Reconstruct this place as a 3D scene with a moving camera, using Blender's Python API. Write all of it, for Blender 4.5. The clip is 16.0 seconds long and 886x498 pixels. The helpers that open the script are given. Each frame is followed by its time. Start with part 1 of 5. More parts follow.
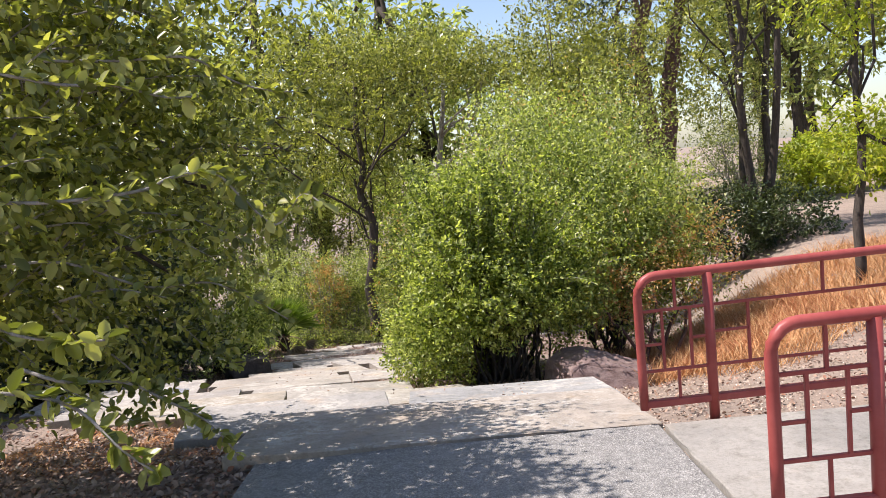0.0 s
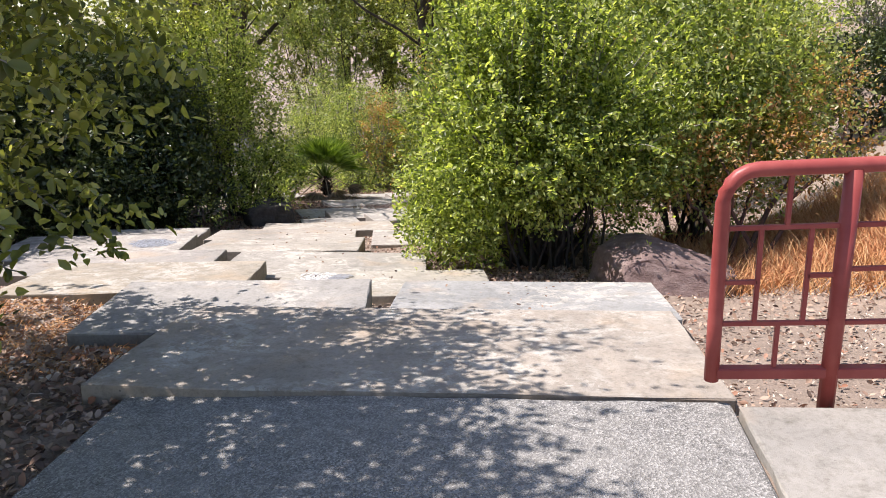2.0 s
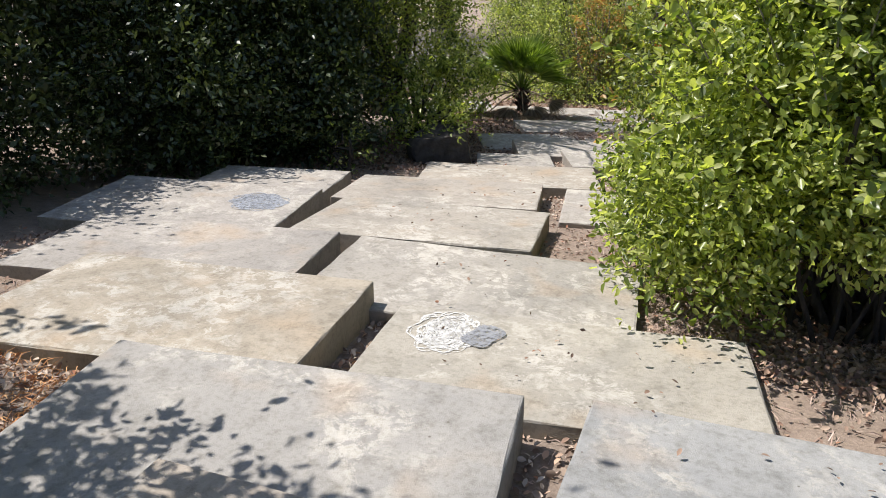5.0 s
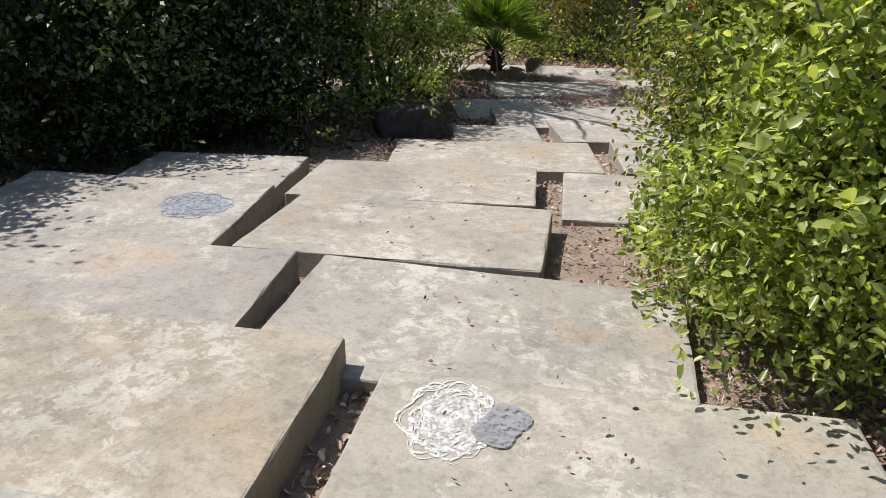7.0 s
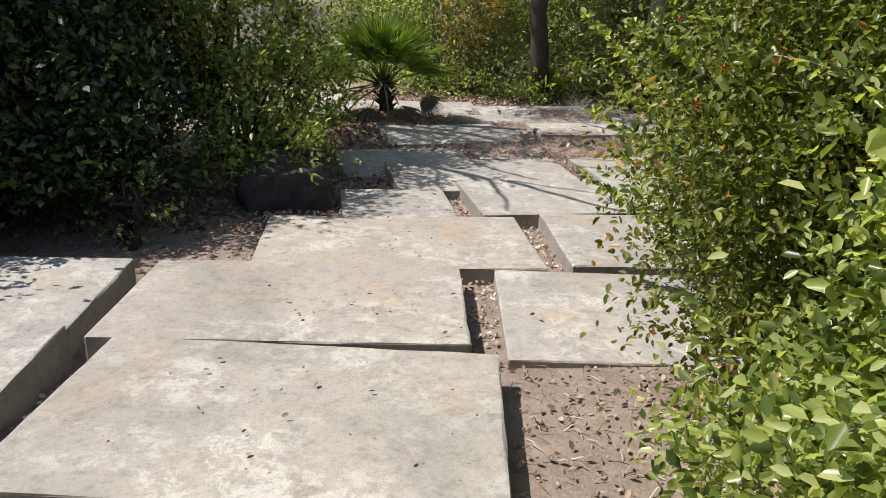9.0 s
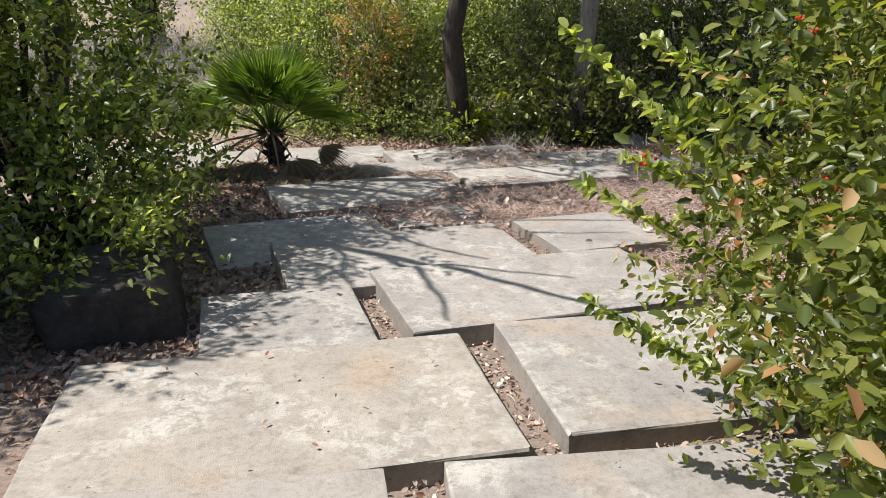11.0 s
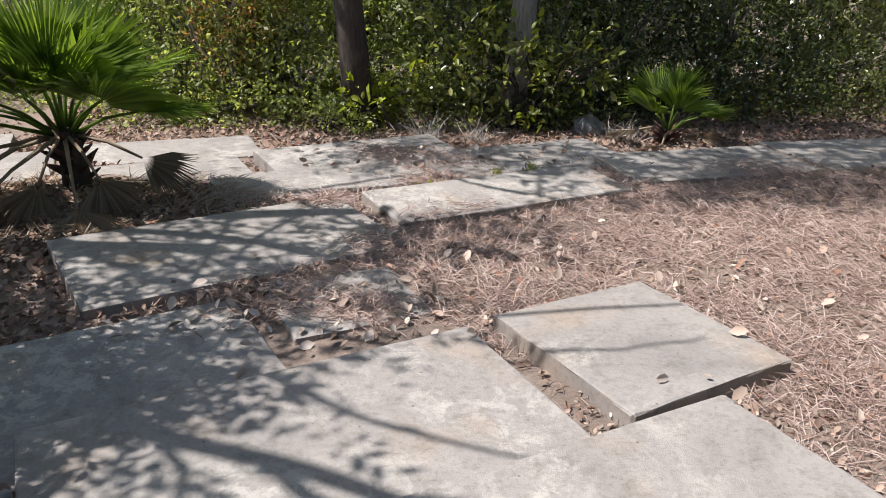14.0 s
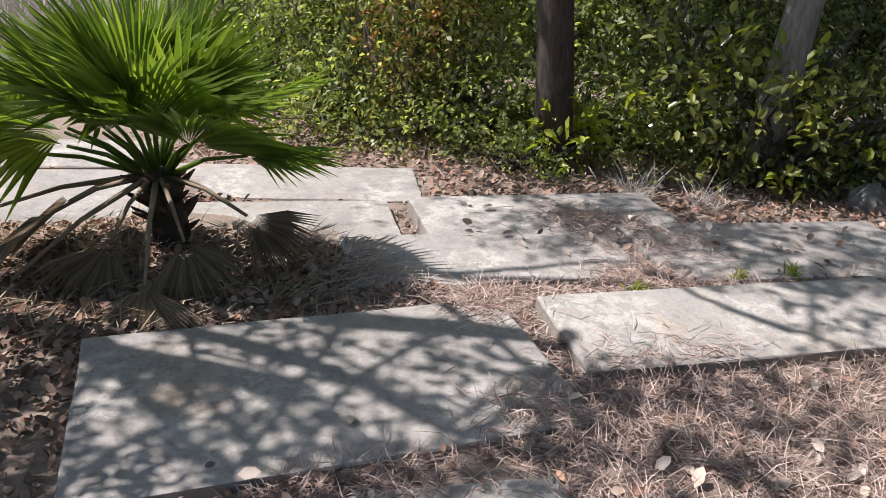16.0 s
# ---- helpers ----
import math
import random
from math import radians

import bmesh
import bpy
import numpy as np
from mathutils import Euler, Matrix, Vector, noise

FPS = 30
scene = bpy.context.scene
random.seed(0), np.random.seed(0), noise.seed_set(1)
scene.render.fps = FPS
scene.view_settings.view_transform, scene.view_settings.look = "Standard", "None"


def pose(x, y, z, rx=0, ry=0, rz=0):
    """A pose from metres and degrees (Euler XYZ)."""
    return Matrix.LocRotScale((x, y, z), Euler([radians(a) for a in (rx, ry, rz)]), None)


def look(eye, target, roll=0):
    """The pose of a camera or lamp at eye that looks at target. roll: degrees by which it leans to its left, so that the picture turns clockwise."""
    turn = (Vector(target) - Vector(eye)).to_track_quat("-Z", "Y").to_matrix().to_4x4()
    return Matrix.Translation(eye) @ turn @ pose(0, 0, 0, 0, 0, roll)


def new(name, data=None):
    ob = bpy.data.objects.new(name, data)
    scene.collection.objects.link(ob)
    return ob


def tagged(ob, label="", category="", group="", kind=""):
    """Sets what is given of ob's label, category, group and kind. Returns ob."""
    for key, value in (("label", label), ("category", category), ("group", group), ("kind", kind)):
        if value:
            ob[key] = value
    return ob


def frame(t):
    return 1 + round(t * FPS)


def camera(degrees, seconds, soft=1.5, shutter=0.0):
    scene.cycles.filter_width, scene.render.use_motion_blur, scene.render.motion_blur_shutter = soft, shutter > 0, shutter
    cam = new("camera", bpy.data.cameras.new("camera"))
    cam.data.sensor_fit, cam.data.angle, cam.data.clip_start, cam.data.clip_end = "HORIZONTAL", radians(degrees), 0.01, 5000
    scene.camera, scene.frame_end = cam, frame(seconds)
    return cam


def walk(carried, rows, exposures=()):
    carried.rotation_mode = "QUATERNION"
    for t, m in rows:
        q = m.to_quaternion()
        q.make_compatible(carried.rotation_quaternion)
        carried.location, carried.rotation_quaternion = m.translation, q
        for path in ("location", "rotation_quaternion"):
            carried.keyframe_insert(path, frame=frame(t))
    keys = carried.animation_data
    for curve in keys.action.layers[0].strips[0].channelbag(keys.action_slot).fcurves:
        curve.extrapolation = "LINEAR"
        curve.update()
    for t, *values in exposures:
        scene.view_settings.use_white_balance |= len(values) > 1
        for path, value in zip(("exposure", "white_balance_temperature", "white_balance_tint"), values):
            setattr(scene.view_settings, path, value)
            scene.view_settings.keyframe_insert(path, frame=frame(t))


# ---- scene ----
cam = camera(62.3, 16.0, 0.9)
PATH = [
    (0, (0.09, 0.324, 1.396), (0.072, 2.312, 1.184), -5.6),
    (0.5, (0.21, 0.708, 1.37), (0.251, 2.693, 1.129), -6.1),
    (1, (0.389, 1.026, 1.374), (0.293, 2.998, 1.057), -5.6),
    (1.5, (0.481, 1.429, 1.294), (0.279, 3.368, 0.848), -4.8),
    (2, (0.516, 1.951, 1.241), (0.25, 3.834, 0.621), -3.1),
    (2.5, (0.492, 2.465, 1.186), (0.148, 4.271, 0.396), -1.0),
    (3, (0.419, 2.946, 1.213), (-0.011, 4.706, 0.365), -1.8),
    (3.5, (0.353, 3.492, 1.187), (-0.192, 5.218, 0.337), -2.9),
    (4, (0.233, 3.921, 1.167), (-0.453, 5.597, 0.318), -4.6),
    (4.2, (0.182, 4.055, 1.166), (-0.554, 5.714, 0.327), -5.1),
    (6.3, (-0.126, 4.78, 0.996), (-0.917, 6.353, 0.047), -5.2),
    (6.5, (-0.201, 4.884, 1.006), (-0.963, 6.464, 0.044), -5.2),
    (7, (-0.41, 5.213, 1.004), (-1.083, 6.818, 0.017), -4.8),
    (7.5, (-0.594, 5.59, 1.002), (-1.176, 7.223, 0.005), -3.6),
    (8, (-0.743, 5.95, 0.932), (-1.246, 7.611, -0.063), -2.6),
    (8.5, (-0.827, 6.286, 0.846), (-1.266, 7.974, -0.132), -1.9),
    (9, (-0.964, 6.611, 0.801), (-1.34, 8.327, -0.154), -1.5),
    (9.5, (-1.02, 6.975, 0.728), (-1.342, 8.726, -0.183), -0.9),
    (9.7, (-1.02, 7.117, 0.692), (-1.326, 8.88, -0.202), -1.7),
    (11.8, (-1.445, 8.86, 0.371), (-1.506, 10.647, -0.527), -0.6),
    (12, (-1.482, 9.01, 0.357), (-1.519, 10.793, -0.547), -0.4),
    (12.5, (-1.547, 9.381, 0.283), (-1.532, 11.155, -0.64), 0.0),
    (13, (-1.617, 9.8, 0.172), (-1.542, 11.543, -0.807), 0.8),
    (13.5, (-1.668, 10.171, 0.122), (-1.528, 11.873, -0.918), 1.3),
    (14, (-1.63, 10.579, 0.028), (-1.452, 12.293, -0.987), 1.2),
    (14.5, (-1.566, 10.909, -0.044), (-1.357, 12.576, -1.129), 2.6),
    (15, (-1.568, 11.24, -0.077), (-1.352, 12.912, -1.154), 2.6),
    (15.2, (-1.564, 11.387, -0.139), (-1.484, 13.092, -1.18), 0.4),
    (15.5, (-1.548, 11.676, -0.168), (-1.714, 13.417, -1.139), 1.3),
    (16, (-1.642, 12.066, -0.201), (-1.953, 13.751, -1.232), 0.2),
]
walk(cam, [(t, look(eye, aim, roll)) for t, eye, aim, roll in PATH], [(0.0, 0.74, 6600, 16), (2.5, 0.80, 6550, 15), (4.0, 0.68, 6500, 11), (6.3, 0.34, 6500, 10), (7.0, 0.33, 6500, 10), (9.0, 0.41, 6500, 10), (12.0, 0.53, 6400, 11), (14.0, 0.48, 6300, 14), (16.0, 0.58, 6250, 15)])

# ---- world and sun ----
SUN_FROM = Vector((-1.0, 0.03, 1.70)).normalized()
world = bpy.data.worlds.new("world")
scene.world = world
world.use_nodes = True
wn = world.node_tree.nodes
sky = wn.new("ShaderNodeTexSky")
sky.sky_type = "NISHITA"
sky.sun_disc = False
sky.sun_elevation = math.asin(SUN_FROM.z)
sky.sun_rotation = math.atan2(SUN_FROM.x, SUN_FROM.y)
world.node_tree.links.new(sky.outputs[0], wn["Background"].inputs[0])
wn["Background"].inputs[1].default_value = 0.12
sun_data = bpy.data.lights.new("sun", "SUN")
sun_data.energy, sun_data.angle, sun_data.color = 5.0, radians(0.5), (1.0, 0.96, 0.915)
sun = new("sun", sun_data)
sun.matrix_world = look(SUN_FROM * 40, (0, 0, 0))

rng = np.random.default_rng(7)


# ---- materials ----
class Nodes:
    """A small hand for node materials."""

    def __init__(self, name):
        self.mat = bpy.data.materials.new(name)
        self.mat.use_nodes = True
        self.tree = self.mat.node_tree
        self.n = self.tree.nodes
        self.bsdf = self.n["Principled BSDF"]
        self.out = self.n["Material Output"]
        self.bsdf.inputs["Specular IOR Level"].default_value = 0.3

    def add(self, kind, **inputs):
        node = self.n.new(kind)
        for key, value in inputs.items():
            node.inputs[key.replace("_", " ")].default_value = value
        return node

    def link(self, a, b):
        self.tree.links.new(a, b)

    def coords(self, scale=(1, 1, 1), space="Object"):
        c = self.n.new("ShaderNodeTexCoord")
        m = self.n.new("ShaderNodeMapping")
        m.inputs["Scale"].default_value = scale
        self.link(c.outputs[space], m.inputs[0])
        return m.outputs[0]

    def world_coords(self):
        return self.n.new("ShaderNodeNewGeometry").outputs["Position"]

    def noise(self, vector, scale, detail=4.0, rough=0.6, distort=0.0):
        t = self.add("ShaderNodeTexNoise", Scale=scale, Detail=detail, Roughness=rough, Distortion=distort)
        self.link(vector, t.inputs["Vector"])
        return t.outputs["Fac"]

    def ramp(self, fac, *stops):
        r = self.n.new("ShaderNodeValToRGB")
        while len(r.color_ramp.elements) < len(stops):
            r.color_ramp.elements.new(0.5)
        for e, (p, c) in zip(r.color_ramp.elements, stops):
            e.position = p
            e.color = (*c, 1) if len(c) == 3 else c
        self.link(fac, r.inputs[0])
        return r.outputs[0]

    def mix(self, fac, a, b, mode="MIX"):
        m = self.n.new("ShaderNodeMix")
        m.data_type, m.blend_type = "RGBA", mode
        for value, slot in ((fac, m.inputs[0]), (a, m.inputs[6]), (b, m.inputs[7])):
            if isinstance(value, (int, float)):
                slot.default_value = value
            elif isinstance(value, tuple):
                slot.default_value = (*value, 1)
            else:
                self.link(value, slot)
        return m.outputs[2]

    def color(self, socket):
        self.link(socket, self.bsdf.inputs["Base Color"])

    def bump(self, height, strength=0.3, distance=0.01):
        b = self.add("ShaderNodeBump", Strength=strength, Distance=distance)
        self.link(height, b.inputs["Height"])
        self.link(b.outputs[0], self.bsdf.inputs["Normal"])

    def rough(self, value):
        self.bsdf.inputs["Roughness"].default_value = value
        return self


def concrete_material(name, tone, warm, stain):
    m = Nodes(name).rough(0.86)
    p = m.world_coords()
    info = m.n.new("ShaderNodeObjectInfo")
    big = m.noise(p, 1.9, 5, 0.62, 0.5)
    mid = m.noise(p, 11.0, 10, 0.78, 0.45)
    fine = m.noise(p, 55, 6, 0.7)
    grit = m.noise(p, 240, 2, 0.6)
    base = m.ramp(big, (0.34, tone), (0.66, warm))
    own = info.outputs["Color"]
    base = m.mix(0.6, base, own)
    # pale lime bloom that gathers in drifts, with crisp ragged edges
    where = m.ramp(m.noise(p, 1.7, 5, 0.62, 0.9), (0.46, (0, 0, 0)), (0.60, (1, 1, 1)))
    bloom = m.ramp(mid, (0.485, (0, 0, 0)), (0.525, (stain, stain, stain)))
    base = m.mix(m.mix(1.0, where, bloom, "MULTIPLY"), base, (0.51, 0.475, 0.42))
    damp = m.ramp(m.noise(p, 0.9, 6, 0.7, 1.1), (0.36, (0.74, 0.75, 0.76)), (0.56, (1, 1, 1)))
    base = m.mix(0.9, base, damp, "MULTIPLY")
    rust = m.ramp(m.noise(p, 2.6, 3, 0.5), (0.58, (0, 0, 0)), (0.75, (0.4, 0.4, 0.4)))
    base = m.mix(rust, base, (0.42, 0.30, 0.19))
    dark = m.ramp(m.noise(p, 13, 7, 0.75), (0.30, (0.62, 0.61, 0.58)), (0.5, (1, 1, 1)))
    base = m.mix(0.8, base, dark, "MULTIPLY")
    spots = m.ramp(fine, (0.28, (0.70, 0.69, 0.66)), (0.52, (1, 1, 1)))
    base = m.mix(0.85, base, spots, "MULTIPLY")
    cell = m.add("ShaderNodeTexVoronoi", Scale=11.0)
    m.link(p, cell.inputs["Vector"])
    base = m.mix(m.ramp(cell.outputs["Distance"], (0.035, (0.75, 0.75, 0.75)), (0.06, (0, 0, 0))), base, (0.11, 0.09, 0.075))
    m.color(base)
    total = m.n.new("ShaderNodeMath")
    total.operation = "ADD"
    m.link(fine, total.inputs[0])
    m.link(grit, total.inputs[1])
    m.bump(total.outputs[0], 0.35, 0.008)
    return m.mat


def aggregate_material():
    m = Nodes("exposed_aggregate").rough(0.9)
    p = m.world_coords()
    v = m.add("ShaderNodeTexVoronoi", Scale=170.0)
    m.link(p, v.inputs["Vector"])
    stones = m.ramp(v.outputs["Color"], (0.0, (0.10, 0.095, 0.09)), (0.5, (0.23, 0.22, 0.205)), (1.0, (0.48, 0.46, 0.43)))
    base = m.mix(m.ramp(m.noise(p, 2.2, 6, 0.65), (0.35, (0, 0, 0)), (0.7, (0.5, 0.5, 0.5))), stones, (0.31, 0.295, 0.27))
    base = m.mix(1.0, base, m.ramp(m.noise(p, 18, 5, 0.7), (0.3, (0.68, 0.68, 0.68)), (0.6, (1, 1, 1))), "MULTIPLY")
    m.color(base)
    m.bump(v.outputs["Distance"], 0.5, 0.008)
    return m.mat


def soil_material():
    m = Nodes("soil").rough(0.95)
    p = m.world_coords()
    big = m.noise(p, 0.5, 5, 0.6)
    mid = m.noise(p, 7, 8, 0.7)
    fine = m.noise(p, 70, 6, 0.75)
    base = m.ramp(mid, (0.3, (0.20, 0.155, 0.125)), (0.7, (0.37, 0.295, 0.24)))
    base = m.mix(m.ramp(big, (0.35, (0, 0, 0)), (0.7, (0.55, 0.55, 0.55))), base, (0.43, 0.325, 0.255))
    base = m.mix(0.9, base, m.ramp(fine, (0.3, (0.55, 0.53, 0.5)), (0.65, (1.0, 1.0, 1.0))), "MULTIPLY")
    m.color(base)
    m.bump(fine, 0.6, 0.02)
    return m.mat


def leaf_material(name, *tones, translucent=0.4, gloss=0.38):
    """Leaves whose tone varies from leaf to leaf."""
    m = Nodes(name).rough(gloss)
    m.bsdf.inputs["Specular IOR Level"].default_value = 0.5
    g = m.n.new("ShaderNodeNewGeometry")
    stops = [(i / max(1, len(tones) - 1), c) for i, c in enumerate(tones)]
    base = m.ramp(g.outputs["Random Per Island"], *stops)
    base = m.mix(0.5, base, m.ramp(m.noise(m.world_coords(), 1.3, 3), (0.3, (0.72, 0.74, 0.7)), (0.7, (1.15, 1.12, 1.0))), "MULTIPLY")
    m.color(base)
    t = m.n.new("ShaderNodeBsdfTranslucent")
    m.link(m.mix(1.0, base, (1.5, 1.55, 0.55), "MULTIPLY"), t.inputs[0])
    s = m.n.new("ShaderNodeMixShader")
    s.inputs[0].default_value = translucent
    m.link(m.bsdf.outputs[0], s.inputs[1])
    m.link(t.outputs[0], s.inputs[2])
    m.link(s.outputs[0], m.out.inputs[0])
    return m.mat


def bark_material(name, dark, light):
    m = Nodes(name).rough(0.9)
    v = m.coords((6, 6, 1.2))
    n = m.noise(v, 5, 8, 0.7, 0.6)
    base = m.ramp(n, (0.3, dark), (0.7, light))
    m.color(base)
    m.bump(n, 0.7, 0.02)
    return m.mat


def painted_metal():
    m = Nodes("red_paint").rough(0.42)
    p = m.world_coords()
    base = m.ramp(m.noise(p, 9, 5, 0.6), (0.3, (0.25, 0.046, 0.041)), (0.7, (0.335, 0.077, 0.066)))
    chips = m.ramp(m.noise(p, 60, 4, 0.7), (0.66, (0, 0, 0)), (0.74, (0.6, 0.6, 0.6)))
    m.color(m.mix(chips, base, (0.17, 0.06, 0.04)))
    m.bump(m.noise(p, 130, 3), 0.12, 0.003)
    return m.mat


def rock_material(name, dark, middle, light):
    m = Nodes(name).rough(0.93)
    p = m.world_coords()
    n = m.noise(p, 9, 9, 0.75, 0.5)
    base = m.ramp(n, (0.28, dark), (0.5, middle), (0.75, light))
    m.color(base)
    m.bump(m.noise(p, 45, 8, 0.75), 0.8, 0.02)
    return m.mat


def litter_material(name, *tones):
    m = Nodes(name).rough(0.85)
    g = m.n.new("ShaderNodeNewGeometry")
    m.color(m.ramp(g.outputs["Random Per Island"], *[(i / max(1, len(tones) - 1), c) for i, c in enumerate(tones)]))
    return m.mat


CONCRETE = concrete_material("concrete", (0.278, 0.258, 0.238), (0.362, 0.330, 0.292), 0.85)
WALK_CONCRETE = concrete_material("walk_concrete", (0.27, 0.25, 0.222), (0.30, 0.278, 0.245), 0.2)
# slab sides: soil stain and shade both put into this browner tone
CONCRETE_SIDE = concrete_material("stained_shaded_side", (0.17, 0.14, 0.115), (0.26, 0.215, 0.17), 0.15)
AGGREGATE = aggregate_material()
SOIL = soil_material()
RED = painted_metal()
ROCK = rock_material("red_rock", (0.13, 0.085, 0.075), (0.22, 0.152, 0.138), (0.34, 0.265, 0.24))
ROCK_PALE = rock_material("pale_rock", (0.12, 0.115, 0.11), (0.20, 0.195, 0.185), (0.30, 0.29, 0.275))
# near-black tones carry the deep shade under the shrubs
SHADED_ROCK = rock_material("shaded_rock", (0.035, 0.03, 0.028), (0.075, 0.065, 0.06), (0.12, 0.11, 0.10))
BARK_DARK = bark_material("dark_bark", (0.03, 0.024, 0.02), (0.10, 0.08, 0.065))
BARK_PALE = bark_material("pale_bark", (0.16, 0.14, 0.12), (0.40, 0.37, 0.33))
BARK_RED = bark_material("red_bark", (0.045, 0.028, 0.024), (0.20, 0.11, 0.085))
LEAF_BRIGHT = leaf_material("bright_leaf", (0.056, 0.088, 0.028), (0.145, 0.192, 0.052), (0.275, 0.328, 0.092), (0.405, 0.448, 0.150), (0.540, 0.565, 0.290), translucent=0.54, gloss=0.32)
LEAF_OLIVE = leaf_material("olive_leaf", (0.066, 0.082, 0.024), (0.160, 0.180, 0.045), (0.285, 0.300, 0.085), (0.440, 0.435, 0.160), gloss=0.30)
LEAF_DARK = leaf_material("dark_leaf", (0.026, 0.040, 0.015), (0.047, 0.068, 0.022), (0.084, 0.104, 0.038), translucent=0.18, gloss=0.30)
LEAF_GREY = leaf_material("grey_leaf", (0.100, 0.138, 0.054), (0.215, 0.265, 0.105), (0.380, 0.415, 0.190), (0.50, 0.515, 0.29), translucent=0.54)
LEAF_HEDGE = leaf_material("hedge_leaf", (0.061, 0.088, 0.034), (0.115, 0.148, 0.054), (0.202, 0.235, 0.101), (0.42, 0.42, 0.24), translucent=0.35, gloss=0.28)
LEAF_YELLOW = leaf_material("yellow_leaf", (0.21, 0.28, 0.035), (0.33, 0.38, 0.05), (0.42, 0.42, 0.075), translucent=0.5)
LEAF_BERRY = leaf_material("berry_bush_leaf", (0.052, 0.074, 0.020), (0.110, 0.142, 0.032), (0.190, 0.215, 0.052), (0.290, 0.300, 0.085), translucent=0.48)
LEAF_RUST = leaf_material("rust_leaf", (0.40, 0.19, 0.09), (0.52, 0.30, 0.15), (0.58, 0.43, 0.26), translucent=0.45)
PALM_GREEN = leaf_material("palm_leaf", (0.100, 0.158, 0.032), (0.175, 0.250, 0.050), (0.270, 0.345, 0.085), translucent=0.46, gloss=0.38)
PALM_DRY = litter_material("dry_palm", (0.20, 0.15, 0.10), (0.33, 0.26, 0.18), (0.42, 0.34, 0.24))
STRAW = litter_material("straw", (0.20, 0.130, 0.105), (0.38, 0.275, 0.225), (0.57, 0.455, 0.385), (0.29, 0.19, 0.155))
def chalk_material(name, *tones):
    """Chalk rubbed into the pores of concrete, worn through in spots."""
    m = Nodes(name).rough(0.9)
    p = m.world_coords()
    m.color(m.ramp(m.noise(p, 30, 4, 0.6), (0.35, tones[0]), (0.65, tones[1])))
    bare = m.n.new("ShaderNodeBsdfTransparent")
    s = m.n.new("ShaderNodeMixShader")
    m.link(m.ramp(m.noise(p, 48, 6, 0.75), (0.40, (0.75, 0.75, 0.75)), (0.52, (0.02, 0.02, 0.02))), s.inputs[0])
    m.link(m.bsdf.outputs[0], s.inputs[1])
    m.link(bare.outputs[0], s.inputs[2])
    m.link(s.outputs[0], m.out.inputs[0])
    return m.mat


CHALK_WHITE = chalk_material("white_chalk", (0.50, 0.485, 0.46), (0.64, 0.63, 0.61))
CHALK_GREY = chalk_material("grey_chalk", (0.21, 0.215, 0.23), (0.26, 0.265, 0.28))
CHALK_BLUE = chalk_material("blue_grey_chalk", (0.235, 0.25, 0.28), (0.32, 0.335, 0.365))
BRUSH = litter_material("dry_brush", (0.30, 0.27, 0.235), (0.48, 0.44, 0.385), (0.62, 0.58, 0.52), (0.40, 0.34, 0.28))
GOLD = litter_material("golden_grass", (0.46, 0.20, 0.085), (0.55, 0.29, 0.125), (0.62, 0.40, 0.21))
RUSTY = litter_material("rusty_grass", (0.34, 0.12, 0.055), (0.46, 0.19, 0.09), (0.55, 0.30, 0.16))
DEAD_LEAF = litter_material("dead_leaf", (0.10, 0.07, 0.055), (0.20, 0.13, 0.095), (0.32, 0.22, 0.16), (0.40, 0.30, 0.23), (0.27, 0.12, 0.07))
PALE_LEAF = litter_material("pale_dead_leaf", (0.16, 0.11, 0.085), (0.34, 0.26, 0.20), (0.50, 0.41, 0.33), (0.60, 0.52, 0.44), (0.42, 0.24, 0.15))
BERRY = litter_material("berry", (0.45, 0.03, 0.015), (0.55, 0.07, 0.02))


# ---- ground shape ----
def path_z(x, y):
    """Height of the sloping bed of slabs."""
    return 0.725 - 0.0211 * x - 0.1873 * y


# low heaps of soil and litter: x, y, radius, height
HEAPS = [(-2.65, 5.65, 0.50, 0.12), (-3.75, 6.75, 0.45, 0.12), (-3.35, 14.62, 0.55, 0.10)]


def ground_z(x, y):
    x, y = np.asarray(x, float), np.asarray(y, float)
    far = np.clip(y - 17.0, 0, None)
    bed = np.interp(y, [11.8, 13.6], [0.13, 0.05])
    slope = path_z(np.clip(x, -9, 6), np.minimum(y, 17.0)) - bed - 0.03 * np.minimum(far, 30)
    flat = -0.205 + 0.035 * np.clip(4.4 - y, -4, 8)
    low = np.where(slope < flat, slope, flat)
    k = np.clip((x - (1.5 + 0.22 * np.clip(y - 6.5, 0, 40))) / 3.2, 0, 1)
    k = k * k * (3 - 2 * k)
    shelf = -0.16 + 0.012 * np.clip(x - 4, 0, 40)
    z = low * (1 - k) + np.maximum(shelf, low) * k
    bumps = 0.018 * np.sin(2.1 * x + 0.7 * np.sin(1.3 * y)) * np.sin(1.9 * y + 0.5) + 0.012 * np.sin(5.3 * x + 1.1) * np.sin(4.7 * y)
    heaps = sum(a * np.exp(-((x - cx) ** 2 + (y - cy) ** 2) / r**2) for cx, cy, r, a in HEAPS)
    return z + bumps + heaps


# ---- mesh helpers ----
def smooth(me, on=True):
    me.polygons.foreach_set("use_smooth", [on] * len(me.polygons))


